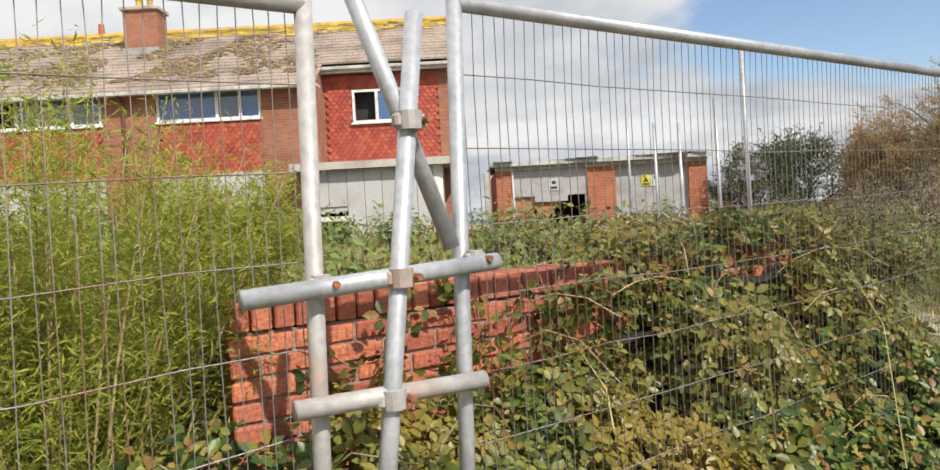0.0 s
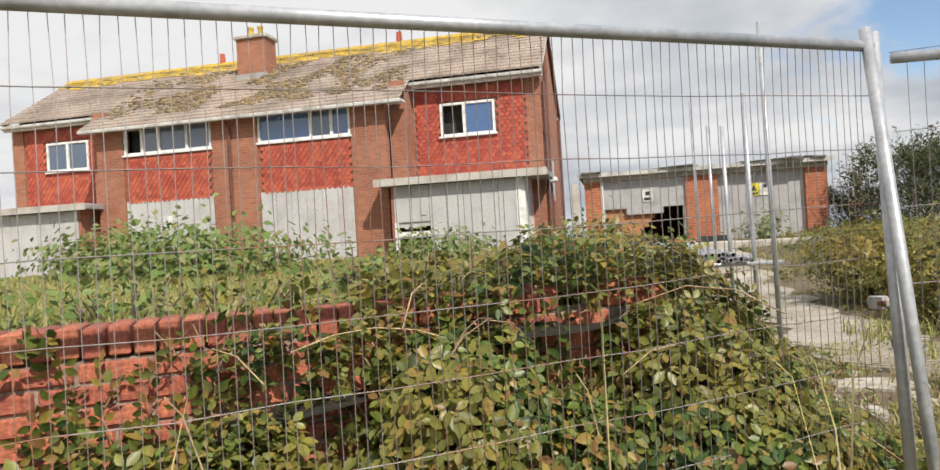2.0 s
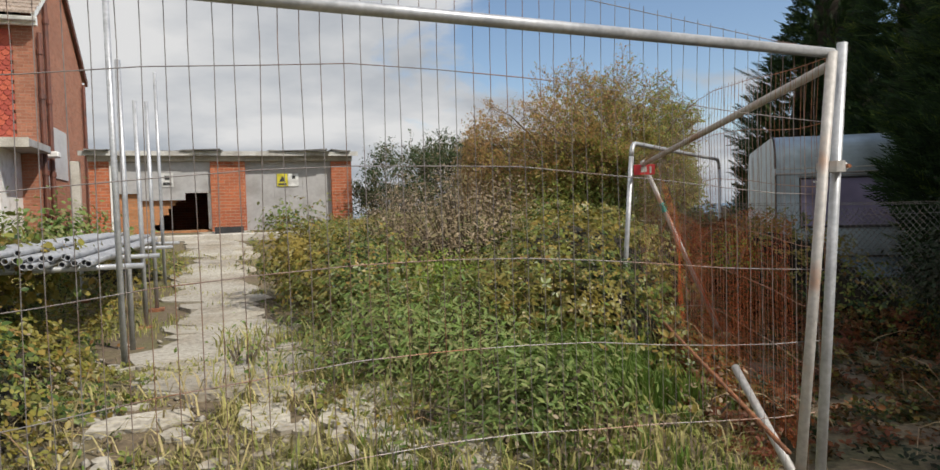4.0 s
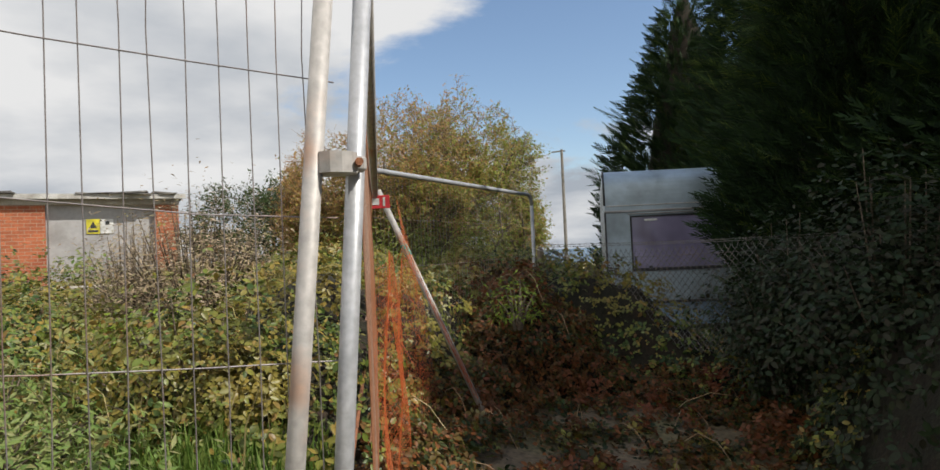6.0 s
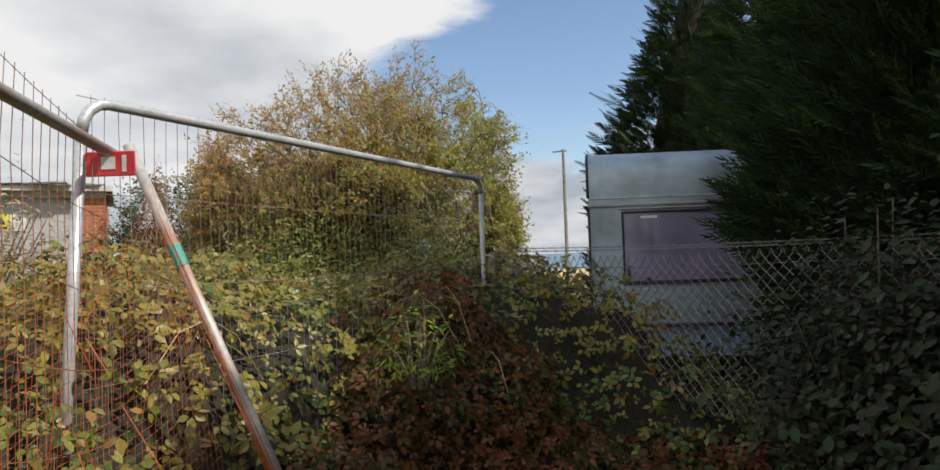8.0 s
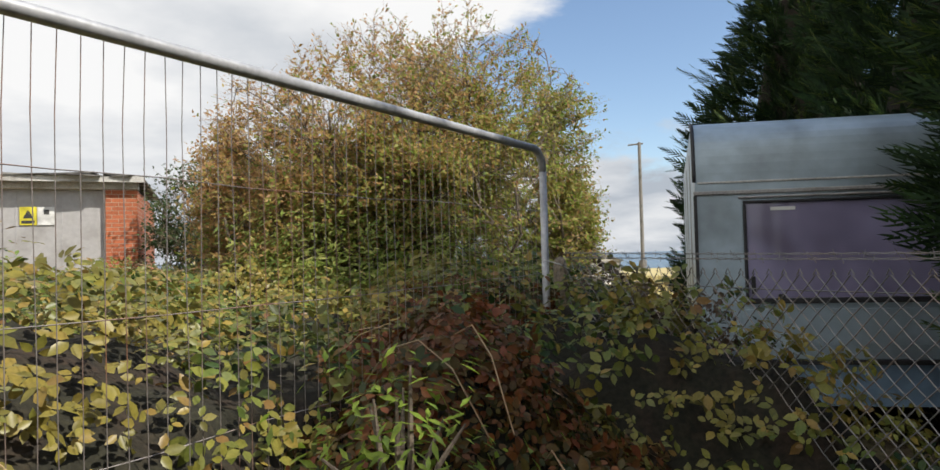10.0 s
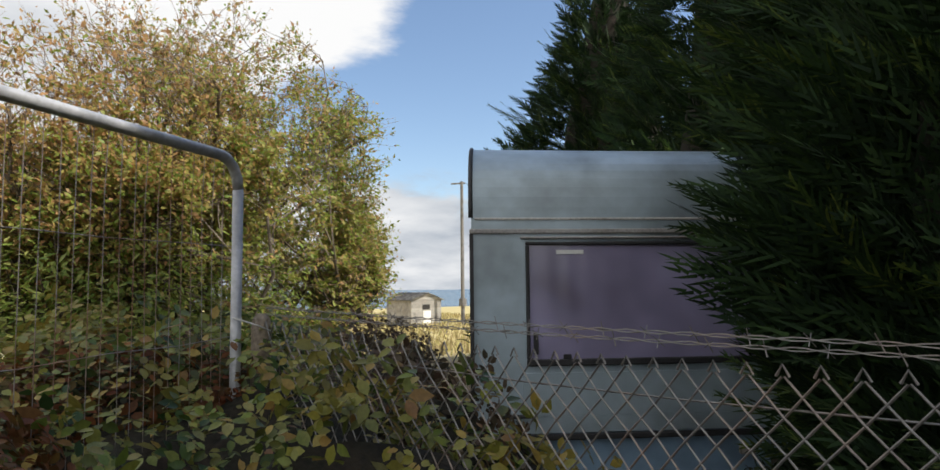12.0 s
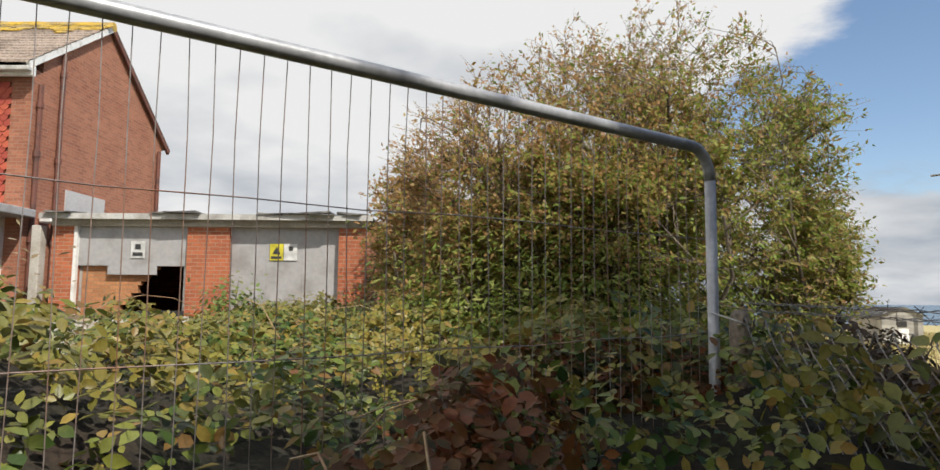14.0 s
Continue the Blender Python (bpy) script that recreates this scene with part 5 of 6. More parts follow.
def build_rack():
    """Long scaffold tubes stacked on a rack of upright tubes beside the drive."""
    rack = thing("scaffold_rack", (4.7, 7.0, 0.4), "rack of upright scaffold tubes holding stacked pipes", "rack")
    for x, y, top, foot in ((4.97, 5.35, 3.34, 0.4), (4.94, 6.1, 2.85, 0.42), (4.92, 7.4, 2.72, 0.42), (4.92, 8.6, 2.9, 0.45), (4.90, 10.2, 3.55, 0.5), (4.1, 5.5, 1.2, 0.4), (4.0, 9.5, 1.2, 0.5)):
        p = part("upright", T([(x + 0.02, y - 0.05, foot), (x, y, top)], 0.0225, 12), M["galv"], rack, smooth=True)
        part("base_plate", B(x - 0.06, x + 0.1, y - 0.13, y + 0.03, foot - 0.04, foot + 0.005), M["rust"], p)
    for y in (5.6, 7.0, 8.9, 10.3):
        part("transom", T([(3.75, y, 1.16), (5.12, y, 1.16)], 0.0225, 10), M["galv"], rack, smooth=True)
    k = 0
    for row, n in ((0, 17), (1, 14), (2, 8)):
        for i in range(n):
            if random.random() < 0.12:
                continue
            x = 3.86 + 0.058 * i + 0.029 * row
            if x > 4.86:
                continue
            y0 = 5.35 + random.uniform(-0.25, 0.3)
            z = 1.21 + 0.046 * row
            pp = thing("scaffold_pipe", (x, y0, z), "grey galvanised scaffold pipe lying in the stack", "pipe", "stacked scaffold pipes")
            bm = bmesh.new()
            ro, ri, y1 = 0.0235, 0.0195, y0 + random.uniform(5.2, 6.1)
            rings = []
            for rr, yy in ((ri, y0 + 0.35), (ri, y0), (ro, y0), (ro, y1), (ri, y1)):
                rings.append([bm.verts.new((x + rr * math.cos(2 * math.pi * q / 10), yy, z + rr * math.sin(2 * math.pi * q / 10))) for q in range(10)])
            for ra, rb in zip(rings, rings[1:]):
                for q in range(10):
                    bm.faces.new((ra[q], ra[(q + 1) % 10], rb[(q + 1) % 10], rb[q]))
            bm.faces.new(rings[0])
            bm.faces.new(rings[-1][::-1])
            bmesh.ops.recalc_face_normals(bm, faces=bm.faces)
            part("tube", bm, M["galv"], pp)


build_rack()


def build_slabs():
    root = thing("drive", (5.8, 7.0, 0.4), "broken pale concrete drive overgrown with weeds", "drive", kind="structure")
    for k in range(190):
        if k < 30:
            x, y, w, l = 5.6 + random.uniform(-0.3, 0.3), 4.4 + k * 0.40, random.uniform(0.4, 0.7), random.uniform(0.3, 0.6)
        elif k < 40:
            x, y, w, l = random.uniform(4.9, 7.0), random.uniform(2.7, 4.4), random.uniform(0.12, 0.34), random.uniform(0.1, 0.24)
        else:
            x, y, w, l = random.uniform(4.6, 7.8), random.uniform(2.2, 5.6), random.uniform(0.02, 0.09), random.uniform(0.02, 0.08)
        bm = bmesh.new()
        n = 9
        ring = []
        for i in range(n):
            a = 2 * math.pi * i / n
            r = random.uniform(0.75, 1.15)
            ring.append((w * r * math.cos(a), l * r * math.sin(a)))
        top = [bm.verts.new((px * 0.96, py * 0.96, min(0.022, w * 0.6))) for px, py in ring]
        low = [bm.verts.new((px, py, -0.12)) for px, py in ring]
        bm.faces.new(top)
        for i in range(n):
            bm.faces.new((low[i], low[(i + 1) % n], top[(i + 1) % n], top[i]))
        z = float(ground_z(x, y))
        dz = (float(ground_z(x, y + 0.3)) - float(ground_z(x, y - 0.3))) / 0.6
        bm.transform(pose(x, y, z + 0.01, math.degrees(math.atan(dz)) + random.uniform(-2, 2), random.uniform(-2, 2), random.uniform(-20, 20)))
        part("slab", bm, M["slab"], root)
    kerb = thing("kerb", (6.5, 15.0, 1.0), "pale concrete edging before the garages", "kerb")
    part("stone", B(4.2, 8.9, 14.3, 14.6, 0.8, 1.16, bevel=0.02), M["concrete"], kerb)


build_slabs()


def build_rubble():
    """Pale broken stone and mortar lumps scattered in a band over the drive's near end."""
    n = 5200
    x, y = RNG.uniform(4.6, 8.0, n), RNG.uniform(2.3, 9.5, n)
    band = np.exp(-(((y - 3.55 - 0.25 * (6.2 - x)) / 0.55) ** 2)) + 0.5 * np.exp(-(((x - 5.7) / 0.7) ** 2))
    k = (RNG.random(n) < band) & (noise2(x, y, 1.4, 31.0) > -0.15)
    x, y = x[k], y[k]
    n = len(x)
    r = 0.007 + 0.03 * RNG.random(n) ** 4
    base = np.array([[1, 0, 0], [-1, 0, 0], [0, 1, 0], [0, -1, 0], [0, 0, 1], [0, 0, -1.0]])
    fc = np.array([[0, 2, 4], [2, 1, 4], [1, 3, 4], [3, 0, 4], [2, 0, 5], [1, 2, 5], [3, 1, 5], [0, 3, 5]])
    v = base[None] * (0.6 + 0.8 * RNG.random((n, 6, 1))) + RNG.normal(scale=0.25, size=(n, 6, 3))
    v = v * r[:, None, None] * np.array([1, 1, 0.6]) + np.stack([x, y, ground_z(x, y) + 0.012], -1)[:, None, :]
    f = (np.arange(n)[:, None, None] * 6 + fc[None]).reshape(-1, 3)
    tagged(hang("rubble", mesh_np("rubble", v.reshape(-1, 3), f), M["slab"]), "pale crushed stone and mortar rubble on the drive", "rubble", kind="stuff")


build_rubble()

tp = thing("telegraph_pole", (36.5, 40.5, -1.0), "thin grey timber telegraph pole in the field", "pole")
part("pole", T([(36.5, 40.5, -1.2), (36.5, 40.5, 8.6)], [0.14, 0.10], 10), M["pole_wood"], tp)
part("cross_arm", T([(35.9, 40.9, 8.45), (36.7, 40.37, 8.5)], 0.06, 6), M["pole_wood"], tp)
part("collar", T([(36.5, 40.5, 0.4), (36.5, 40.5, 0.9)], 0.26, 10), M["pole_wood"], tp)


def build_shed():
    m = Matrix.Translation((34.3, 43.0, -0.98)) @ Matrix.Rotation(radians(10), 4, "Z")
    s = thing("beach_hut", (34.3, 43.0, -0.98), "weathered grey timber hut with a pale planked gable", "hut")
    part("body", box(bmesh.new(), -1.28, 1.28, -1.2, 1.25, 0, 1.85, m), M["timber"], s)
    for i in range(13):
        z = 0.06 + i * 0.138
        part("plank", box(bmesh.new(), -1.3, 1.3, -1.24, -1.205, z, z + 0.13, m), M["pale_plank"], s)
    for i in range(3):
        z, hw = 1.86 + i * 0.12, 1.16 - i * 0.38
        part("gable_plank", box(bmesh.new(), -hw, hw, -1.24, -1.205, z, z + 0.115, m), M["pale_plank"], s)
    for i in range(9):
        y = -1.18 + i * 0.27
        part("side_plank", box(bmesh.new(), -1.31, -1.285, y, y + 0.26, 0.02, 1.84, m), M["timber"], s)
    for sgn in (1, -1):
        r = bmesh.new()
        v = [r.verts.new(m @ Vector(p)) for p in ((0, -1.42, 2.3), (1.5 * sgn, -1.42, 1.8), (1.5 * sgn, 1.42, 1.8), (0, 1.42, 2.3))]
        r.faces.new(v)
        bmesh.ops.solidify(r, geom=r.faces[:], thickness=0.05)
        part("roof", r, M["felt"] if sgn < 0 else M["gutter"], s)
    part("window", box(bmesh.new(), -0.35, 0.25, -1.27, -1.245, 1.2, 1.52, m), M["dark_room"], s, "dark broken window")
    part("door", box(bmesh.new(), -0.3, 0.35, -1.27, -1.245, 0.08, 1.12, m), M["white_paint"], s)


build_shed()


# ---- planting ----
WALK = np.array([(1.9, -1.94), (4.5, -0.68), (6.0, -0.1), (8.05, 0.9), (9.23, 2.09), (10.3, 3.8), (11.05, 4.4)])


def walk_gap(x, y):
    p = np.stack([np.ravel(x), np.ravel(y)], -1)
    best = np.full(len(p), 99.0)
    for a, b in zip(WALK, WALK[1:]):
        t = np.clip(((p - a) @ (b - a)) / ((b - a) @ (b - a)), 0, 1)
        best = np.minimum(best, np.linalg.norm(p - a - t[:, None] * (b - a), axis=1))
    return best.reshape(np.shape(x))


def caravan_gap(x, y):
    """Metres outside the caravan's floor plan."""
    c, s = math.cos(radians(38.5)), math.sin(radians(38.5))
    lx, ly = (x - 13.49) * c - (y - 7.675) * s, (x - 13.49) * s + (y - 7.675) * c
    return np.maximum(np.maximum(-lx, lx - 2.08), np.maximum(-ly, ly - 4.7))


def canopy(height):
    def place(x, y):
        g = ground_z(x, y)
        return np.stack([x, y, g + np.maximum(height(x, y, g), -0.3)], -1)
    return place


def bank_place(u, v):
    top = 0.86 + 0.42 * sstep(0.5, 1.9, u) - 0.75 * sstep(2.5, 3.7, u) - 0.5 * np.exp(-(((u - 2.22) / 0.3) ** 2)) - 0.32 * np.exp(-(((u - 1.25) / 0.2) ** 2)) + 0.09 * noise2(u, v, 1.7, 1.0) + 0.05 * noise2(u, v, 5.0, 2.0)
    z = 0.22 + (top - 0.22) * sstep(-0.55, 0.62, v)
    return np.stack([FP.x + FDIR.x * u + FNOR.x * v, FP.y + FDIR.y * u + FNOR.y * v, z], -1)


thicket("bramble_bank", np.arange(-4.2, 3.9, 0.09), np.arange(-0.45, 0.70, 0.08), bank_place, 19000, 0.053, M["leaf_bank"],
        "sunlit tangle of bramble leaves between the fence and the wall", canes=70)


def crest_place(u, v):
    top = 1.16 + 0.20 * sstep(0.9, 1.9, u) - 0.15 * sstep(2.6, 3.3, u) + 0.12 * noise2(u, v, 2.1, 5.0) - 0.4 * sstep(2.9, 3.9, u)
    z = top - 0.25 * sstep(0.95, 1.6, v) * (1 - sstep(1.2, 2.0, u))
    z = z - 0.9 * sstep(3.2, 3.7, u)
    return np.stack([FP.x + FDIR.x * u + FNOR.x * v, FP.y + FDIR.y * u + FNOR.y * v, z], -1)


thicket("bramble_crest", np.arange(0.9, 4.0, 0.09), np.arange(0.6, 2.3, 0.09), crest_place, 8500, 0.052, M["leaf_bank"],
        "bramble leaves spilling over the top of the garden wall", canes=30)


def slope_height(x, y, g):
    h = 0.42 + 0.2 * noise2(x, y, 1.3, 21.0) + 0.15 * noise2(x, y, 3.0, 22.0)
    return h * sstep(2.6, 3.3, x) * (1 - sstep(4.35, 5.0, x - 0.15 * sstep(4.0, 6.0, y))) * sstep(1.9, 2.6, y) * (1 - sstep(11, 13, y)) - 0.03 - 0.35 * sstep(5.2, 5.6, y) * (1 - sstep(10, 11, y)) * sstep(3.6, 3.8, x)


thicket("bramble_slope", np.arange(2.5, 5.3, 0.12), np.arange(1.8, 13.1, 0.14), canopy(slope_height), 15000, 0.05, M["leaf_bank"],
        "brambles covering the slope between garden and drive", canes=40)


# sparse climbing stems and leaves on the face of the wall
def build_creeper():
    root = thing("wall_creeper", tuple(on_wall(0.8, -0.05, 0.6)), "thin bramble shoots climbing the brick wall", "bramble", kind="stuff")
    pos, stems = [], bmesh.new()
    for k in range(58):
        u = random.uniform(-0.5, 2.45)
        if u < 0.9 and random.random() < 0.45:
            continue
        top = random.uniform(1.0, 1.42)
        pts = [on_wall(u + 0.05 * math.sin(3 * t + k) + 0.12 * t * random.uniform(-1, 1), -0.03 - 0.03 * random.random(), 0.8 + (top - 0.8) * t) for t in (0, 0.33, 0.66, 1)]
        tube(stems, pts, 0.003, 4)
        for j in range(16):
            t = random.random()
            i = min(2, int(t * 3))
            p = pts[i].lerp(pts[i + 1], t * 3 - i)
            pos.append(p + Vector((random.gauss(0, 0.035), random.gauss(0, 0.035) - 0.03, random.gauss(0, 0.03))))
    P = np.array([tuple(p) for p in pos])
    v, f = blades(P, unit(np.array([-WNOR.x, -WNOR.y, 0.6]) * -1 * np.array([-1, -1, 1]) * np.array([1, 1, 1]) + RNG.normal(scale=0.5, size=P.shape)), 0.05 * (0.6 + 0.7 * RNG.random(len(P))), tri=True)
    hang("leaves", mesh_np("leaves", v, f), M["leaf_bank"], root)
    part("canes", stems, M["cane"], root)


build_creeper()


def field_height(x, y, g):
    d = walk_gap(x, y)
    full = 1.34 + 0.30 * noise2(x, y, 0.6, 3.0) + 0.22 * noise2(x, y, 2.2, 4.0)
    h = full - g
    h = h * sstep(0, 1.7, x - 7.5 + 0.11 * (y - 4)) * sstep(2.6, 4.6, y + 0.35 * (x - 6.5)) * sstep(0.9, 2.0, d)
    h = h * (1 - sstep(14.5, 16.2, y)) * (1 - sstep(11.6, 12.6, x - 0.1 * y))
    return h - 0.05


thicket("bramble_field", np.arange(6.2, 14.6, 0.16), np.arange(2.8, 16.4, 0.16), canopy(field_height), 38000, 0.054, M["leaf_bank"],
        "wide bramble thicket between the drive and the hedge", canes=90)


def near_height(x, y, g):
    d = walk_gap(x, y)
    line = 12.0 + (7.0 - y) * 0.227
    full = 1.30 + 0.10 * noise2(x, y, 1.1, 6.0) + 0.08 * noise2(x, y, 3.0, 7.0)
    left = sstep(0.15, 0.9, (y - 0.86) * 0.80 - (x - 8.02) * 0.55 + 0.35 * sstep(10.8, 11.8, x))
    h = (full - g) * sstep(0.65, 1.5, d) * left
    h = h * (0.26 + 0.74 * sstep(9.7, 10.6, x + 0.25 * (4.5 - y))) * sstep(8.3, 9.0, x) * (1 - 0.78 * sstep(-1.25, -0.45, x - line) * (1 - sstep(6.7, 7.1, y)))
    return h - 0.02 - 2.0 * sstep(0.0, 0.2, x - line)


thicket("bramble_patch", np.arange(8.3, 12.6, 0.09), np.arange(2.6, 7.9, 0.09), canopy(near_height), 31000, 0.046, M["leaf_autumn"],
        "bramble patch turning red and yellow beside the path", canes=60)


def shade_height(x, y, g):
    d = walk_gap(x, y)
    side = sstep(0.2, 0.9, (x - 8.02) * 0.80 - (y - 0.86) * 0.72 - 0.5)
    full = 1.35 + 0.25 * noise2(x, y, 0.9, 8.0) + 0.12 * noise2(x, y, 2.6, 9.0) + 0.5 * sstep(11.6, 13.4, x - 0.25 * y)
    h = (full - g) * sstep(0.75, 1.9, d) * side
    low = 0.55 * sstep(12.0, 12.8, x) * sstep(4.9, 5.7, y)
    return np.minimum(h, h * (1 - low)) - 0.02 - 3 * (1 - sstep(0.05, 0.3, caravan_gap(x, y)))


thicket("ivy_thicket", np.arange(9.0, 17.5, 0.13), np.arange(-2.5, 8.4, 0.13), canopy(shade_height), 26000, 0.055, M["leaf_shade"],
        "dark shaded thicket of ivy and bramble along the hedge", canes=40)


def yard_height(x, y, g):
    return (1.0 + 0.3 * noise2(x, y, 0.8, 12.0)) * sstep(0.1, 0.6, caravan_gap(x, y)) * sstep(12.2, 12.7, x + (y - 7) * 0.23) * (1 - sstep(10.5, 12.5, y)) * (1 - sstep(14.5, 16, x)) * sstep(6.6, 7.3, y) - 0.05


thicket("brushwood", np.arange(12.0, 16.2, 0.14), np.arange(6.4, 12.6, 0.14), canopy(yard_height), 7000, 0.06, M["leaf_brown"],
        "brown heap of dead brushwood behind the chain-link fence", category="brush", canes=120)


bush_at = []


# grass and weeds
def scatter(n, x0, x1, y0, y1, keep=None):
    x, y = RNG.uniform(x0, x1, n), RNG.uniform(y0, y1, n)
    if keep is not None:
        k = keep(x, y)
        x, y = x[k], y[k]
    return np.stack([x, y, ground_z(x, y) - 0.01], -1)


def in_garden(x, y):
    v = (x - WP.x) * WNOR.x + (y - WP.y) * WNOR.y
    return (v > 0.35) & (x < 3.9)


grass_patch("garden_grass", scatter(70000, -14, 3.9, 1.2, 16.4, in_garden), 0.15, M["grass"], "long dry grass in the front garden", width=0.010)
grass_patch("near_grass", scatter(16000, -1, 3.8, 1.2, 6, in_garden), 0.15, M["grass"], "unmown yellowing grass behind the wall", width=0.006)
grass_patch("drive_grass", scatter(9000, 4.3, 7.6, 1.6, 13.5, lambda x, y: noise2(x, y, 1.1, 2.0) > 0.12), 0.09, M["grass"], "tufts of grass growing through the drive", width=0.006)
grass_patch("fence_grass", scatter(3800, 6.2, 9.0, 1.2, 3.8, lambda x, y: (noise2(x, y, 1.6, 7.0) > 0.0) & (walk_gap(x, y) > 0.9)), 0.13, M["grass_green"], "green grass tufts along the foot of the fence", width=0.006)
grass_patch("straw", scatter(800, 4.4, 8.5, 1.4, 4.6, lambda x, y: walk_gap(x, y) > 1.0), 0.2, M["straw"], "dead straw-coloured stalks on the ground", lean=1.8, width=0.005)
grass_patch("weed_stalks", scatter(420, 6.3, 9.2, 3.6, 9.5, lambda x, y: (noise2(x, y, 1.3, 5.0) > -0.1) & (walk_gap(x, y) > 1.0)), 0.75, M["straw"], "bleached seed stalks standing among the weeds", lean=0.45, width=0.005)
grass_patch("verge_grass", scatter(2000, 5.6, 8.2, 2.6, 6.2, lambda x, y: (noise2(x, y, 1.5, 9.0) > 0.0) & (walk_gap(x, y) > 1.0)), 0.24, M["grass"], "ragged yellow-green grass at the edge of the drive", lean=0.7, width=0.006)
grass_patch("drive_straw", scatter(600, 4.2, 7.2, 2.0, 4.6, lambda x, y: (noise2(x, y, 1.8, 3.0) > -0.05) & (walk_gap(x, y) > 1.0)), 0.22, M["straw"], "dead straw lying across the broken slabs", lean=1.4, width=0.005)
grass_patch("lush_grass", scatter(3000, 7.2, 8.6, 3.1, 4.3, lambda x, y: np.hypot((x - 7.95) / 0.62, (y - 3.7) / 0.5) + 0.5 * noise2(x, y, 3.0, 4.0) < 1), 0.3, M["grass_green"], "bright green tuft of lush grass behind the fence", width=0.006)
grass_patch("yard_grass", scatter(15000, 4.3, 8.8, 1.7, 5.2, lambda x, y: (noise2(x, y, 1.7, 14.0) > -0.12) & (walk_gap(x, y) > 0.9)), 0.085, M["grass"], "short dry grass and moss between the rubble", lean=0.9, width=0.006)
for k in range(26):
    px, py = random.uniform(4.5, 8.6), random.uniform(1.9, 5.0)
    if walk_gap(np.array([px]), np.array([py]))[0] < 1.1:
        continue
    bush_at.append((px, py, 0.12 + 0.16 * random.random(), k))
grass_patch("field_grass", scatter(26000, 14, 48, 18, 60), 0.3, M["straw"], "pale dry grass of the field", width=0.03)
tall = scatter(60, 1.5, 5.2, 0.3, 2.6, lambda x, y: walk_gap(x, y) > 1.5)
tall[:, 2] = 0.5
grass_patch("dead_stalks", tall, 0.85, M["straw"], "tall bleached grass stalks in the brambles", lean=0.5, width=0.003)


def bush(name, cx, cy, z0, rx, ry, h, leaves, size, mat, label, shape=LEAF_V, faces=LEAF_F, stems=14, tri=False, up=0.4, category="shrub"):
    """A loose bush: stems that fan out, with leaves clumped along them."""
    root = thing(name, (cx, cy, z0), label, category)
    bm = bmesh.new()
    tips = []
    for k in range(stems):
        a = 2 * math.pi * k / stems + random.uniform(-0.3, 0.3)
        r = math.sqrt(random.random())
        end = Vector((cx + rx * r * math.cos(a), cy + ry * r * math.sin(a), z0 + h * (1 - 0.55 * r * r) * random.uniform(0.7, 1.05)))
        base = Vector((cx + 0.15 * rx * math.cos(a), cy + 0.15 * ry * math.sin(a), z0 - 0.1))
        mid = base.lerp(end, 0.5) + Vector((0, 0, 0.12 * h))
        tube(bm, [base, mid, end], [0.012, 0.008, 0.003], 5)
        tips.append((base, mid, end))
    part("stem_frame", bm, M["bark"], root)
    pos = []
    for k in range(leaves):
        b, m_, e = tips[random.randrange(len(tips))]
        t = random.random() ** 0.6
        p = (b.lerp(m_, t * 2) if t < 0.5 else m_.lerp(e, t * 2 - 1))
        s = 0.10 + 0.10 * min(rx, 1.2)
        pos.append((p.x + random.gauss(0, s), p.y + random.gauss(0, s), max(z0, p.z + random.gauss(0, s * 0.8))))
    P = np.array(pos)
    out = unit(P - np.array([cx, cy, z0 + h * 0.2]))
    v, f = blades(P, unit(out + np.array([0, -0.1, up]) + RNG.normal(scale=0.45, size=P.shape)), size * (0.6 + 0.7 * RNG.random(leaves)), shape, faces, tri=tri)
    hang("leaves", mesh_np("leaves", v, f), mat, root)
    return root


bush("weed_clump", -1.6, 6.6, 1.1, 1.9, 1.2, 0.85, 2600, 0.10, M["weed"], "clump of tall leafy weeds in the garden grass", stems=26)
bush("weed_clump", -4.6, 8.6, 1.1, 1.8, 1.2, 0.95, 2200, 0.11, M["weed"], "clump of tall leafy weeds in the garden grass", stems=26)
bush("weed_clump", 0.6, 11.5, 1.05, 0.9, 0.7, 0.7, 900, 0.10, M["weed"], "clump of leafy weeds before the porch", stems=14)
bush("weed_clump", -1.2, 14.8, 1.0, 0.8, 0.5, 0.8, 700, 0.10, M["weed"], "leafy weeds growing against the porch boards", stems=12)
bush("weed_clump", 3.0, 13.0, 1.0, 1.2, 0.8, 0.8, 1200, 0.10, M["weed"], "leafy weeds beside the rack", stems=16)
bush("weed_clump", 7.0, 15.6, 1.05, 0.5, 0.4, 0.9, 350, 0.10, M["weed"], "leggy weed before the garage sheet", stems=7)
for k in range(11):
    px, py = on_wall(-2.6 + 0.55 * k, 0.75 + 0.5 * random.random()).xy
    bush("weed_clump", px, py, 1.12, 0.45, 0.35, 0.2 + 0.25 * random.random(), 420, 0.05, M["weed"] if k % 3 else M["leaf_bank"], "low leafy weeds in the grass behind the garden wall", stems=14)
bush("weed_clump", 3.6, 6.2, 0.9, 1.1, 1.6, 0.55, 2200, 0.08, M["leaf_bank"], "bramble clump beside the stacked pipes", stems=18)
for px, py, ht, k in bush_at:
    bush("yard_weed", px, py, float(ground_z(px, py)), 0.2, 0.2, ht, 170, 0.035, (M["weed"], M["leaf_bank"], M["leaf_dry"])[k % 3], ("low green weed among the rubble", "young bramble sprawling over the rubble", "withered brown weed among the rubble")[k % 3], stems=9)
bush("lime_bush", 7.74, 6.25, 0.45, 0.45, 0.4, 0.72, 3000, 0.04, M["leaf_lime"], "small bright yellow-green bush in the brambles", stems=16)
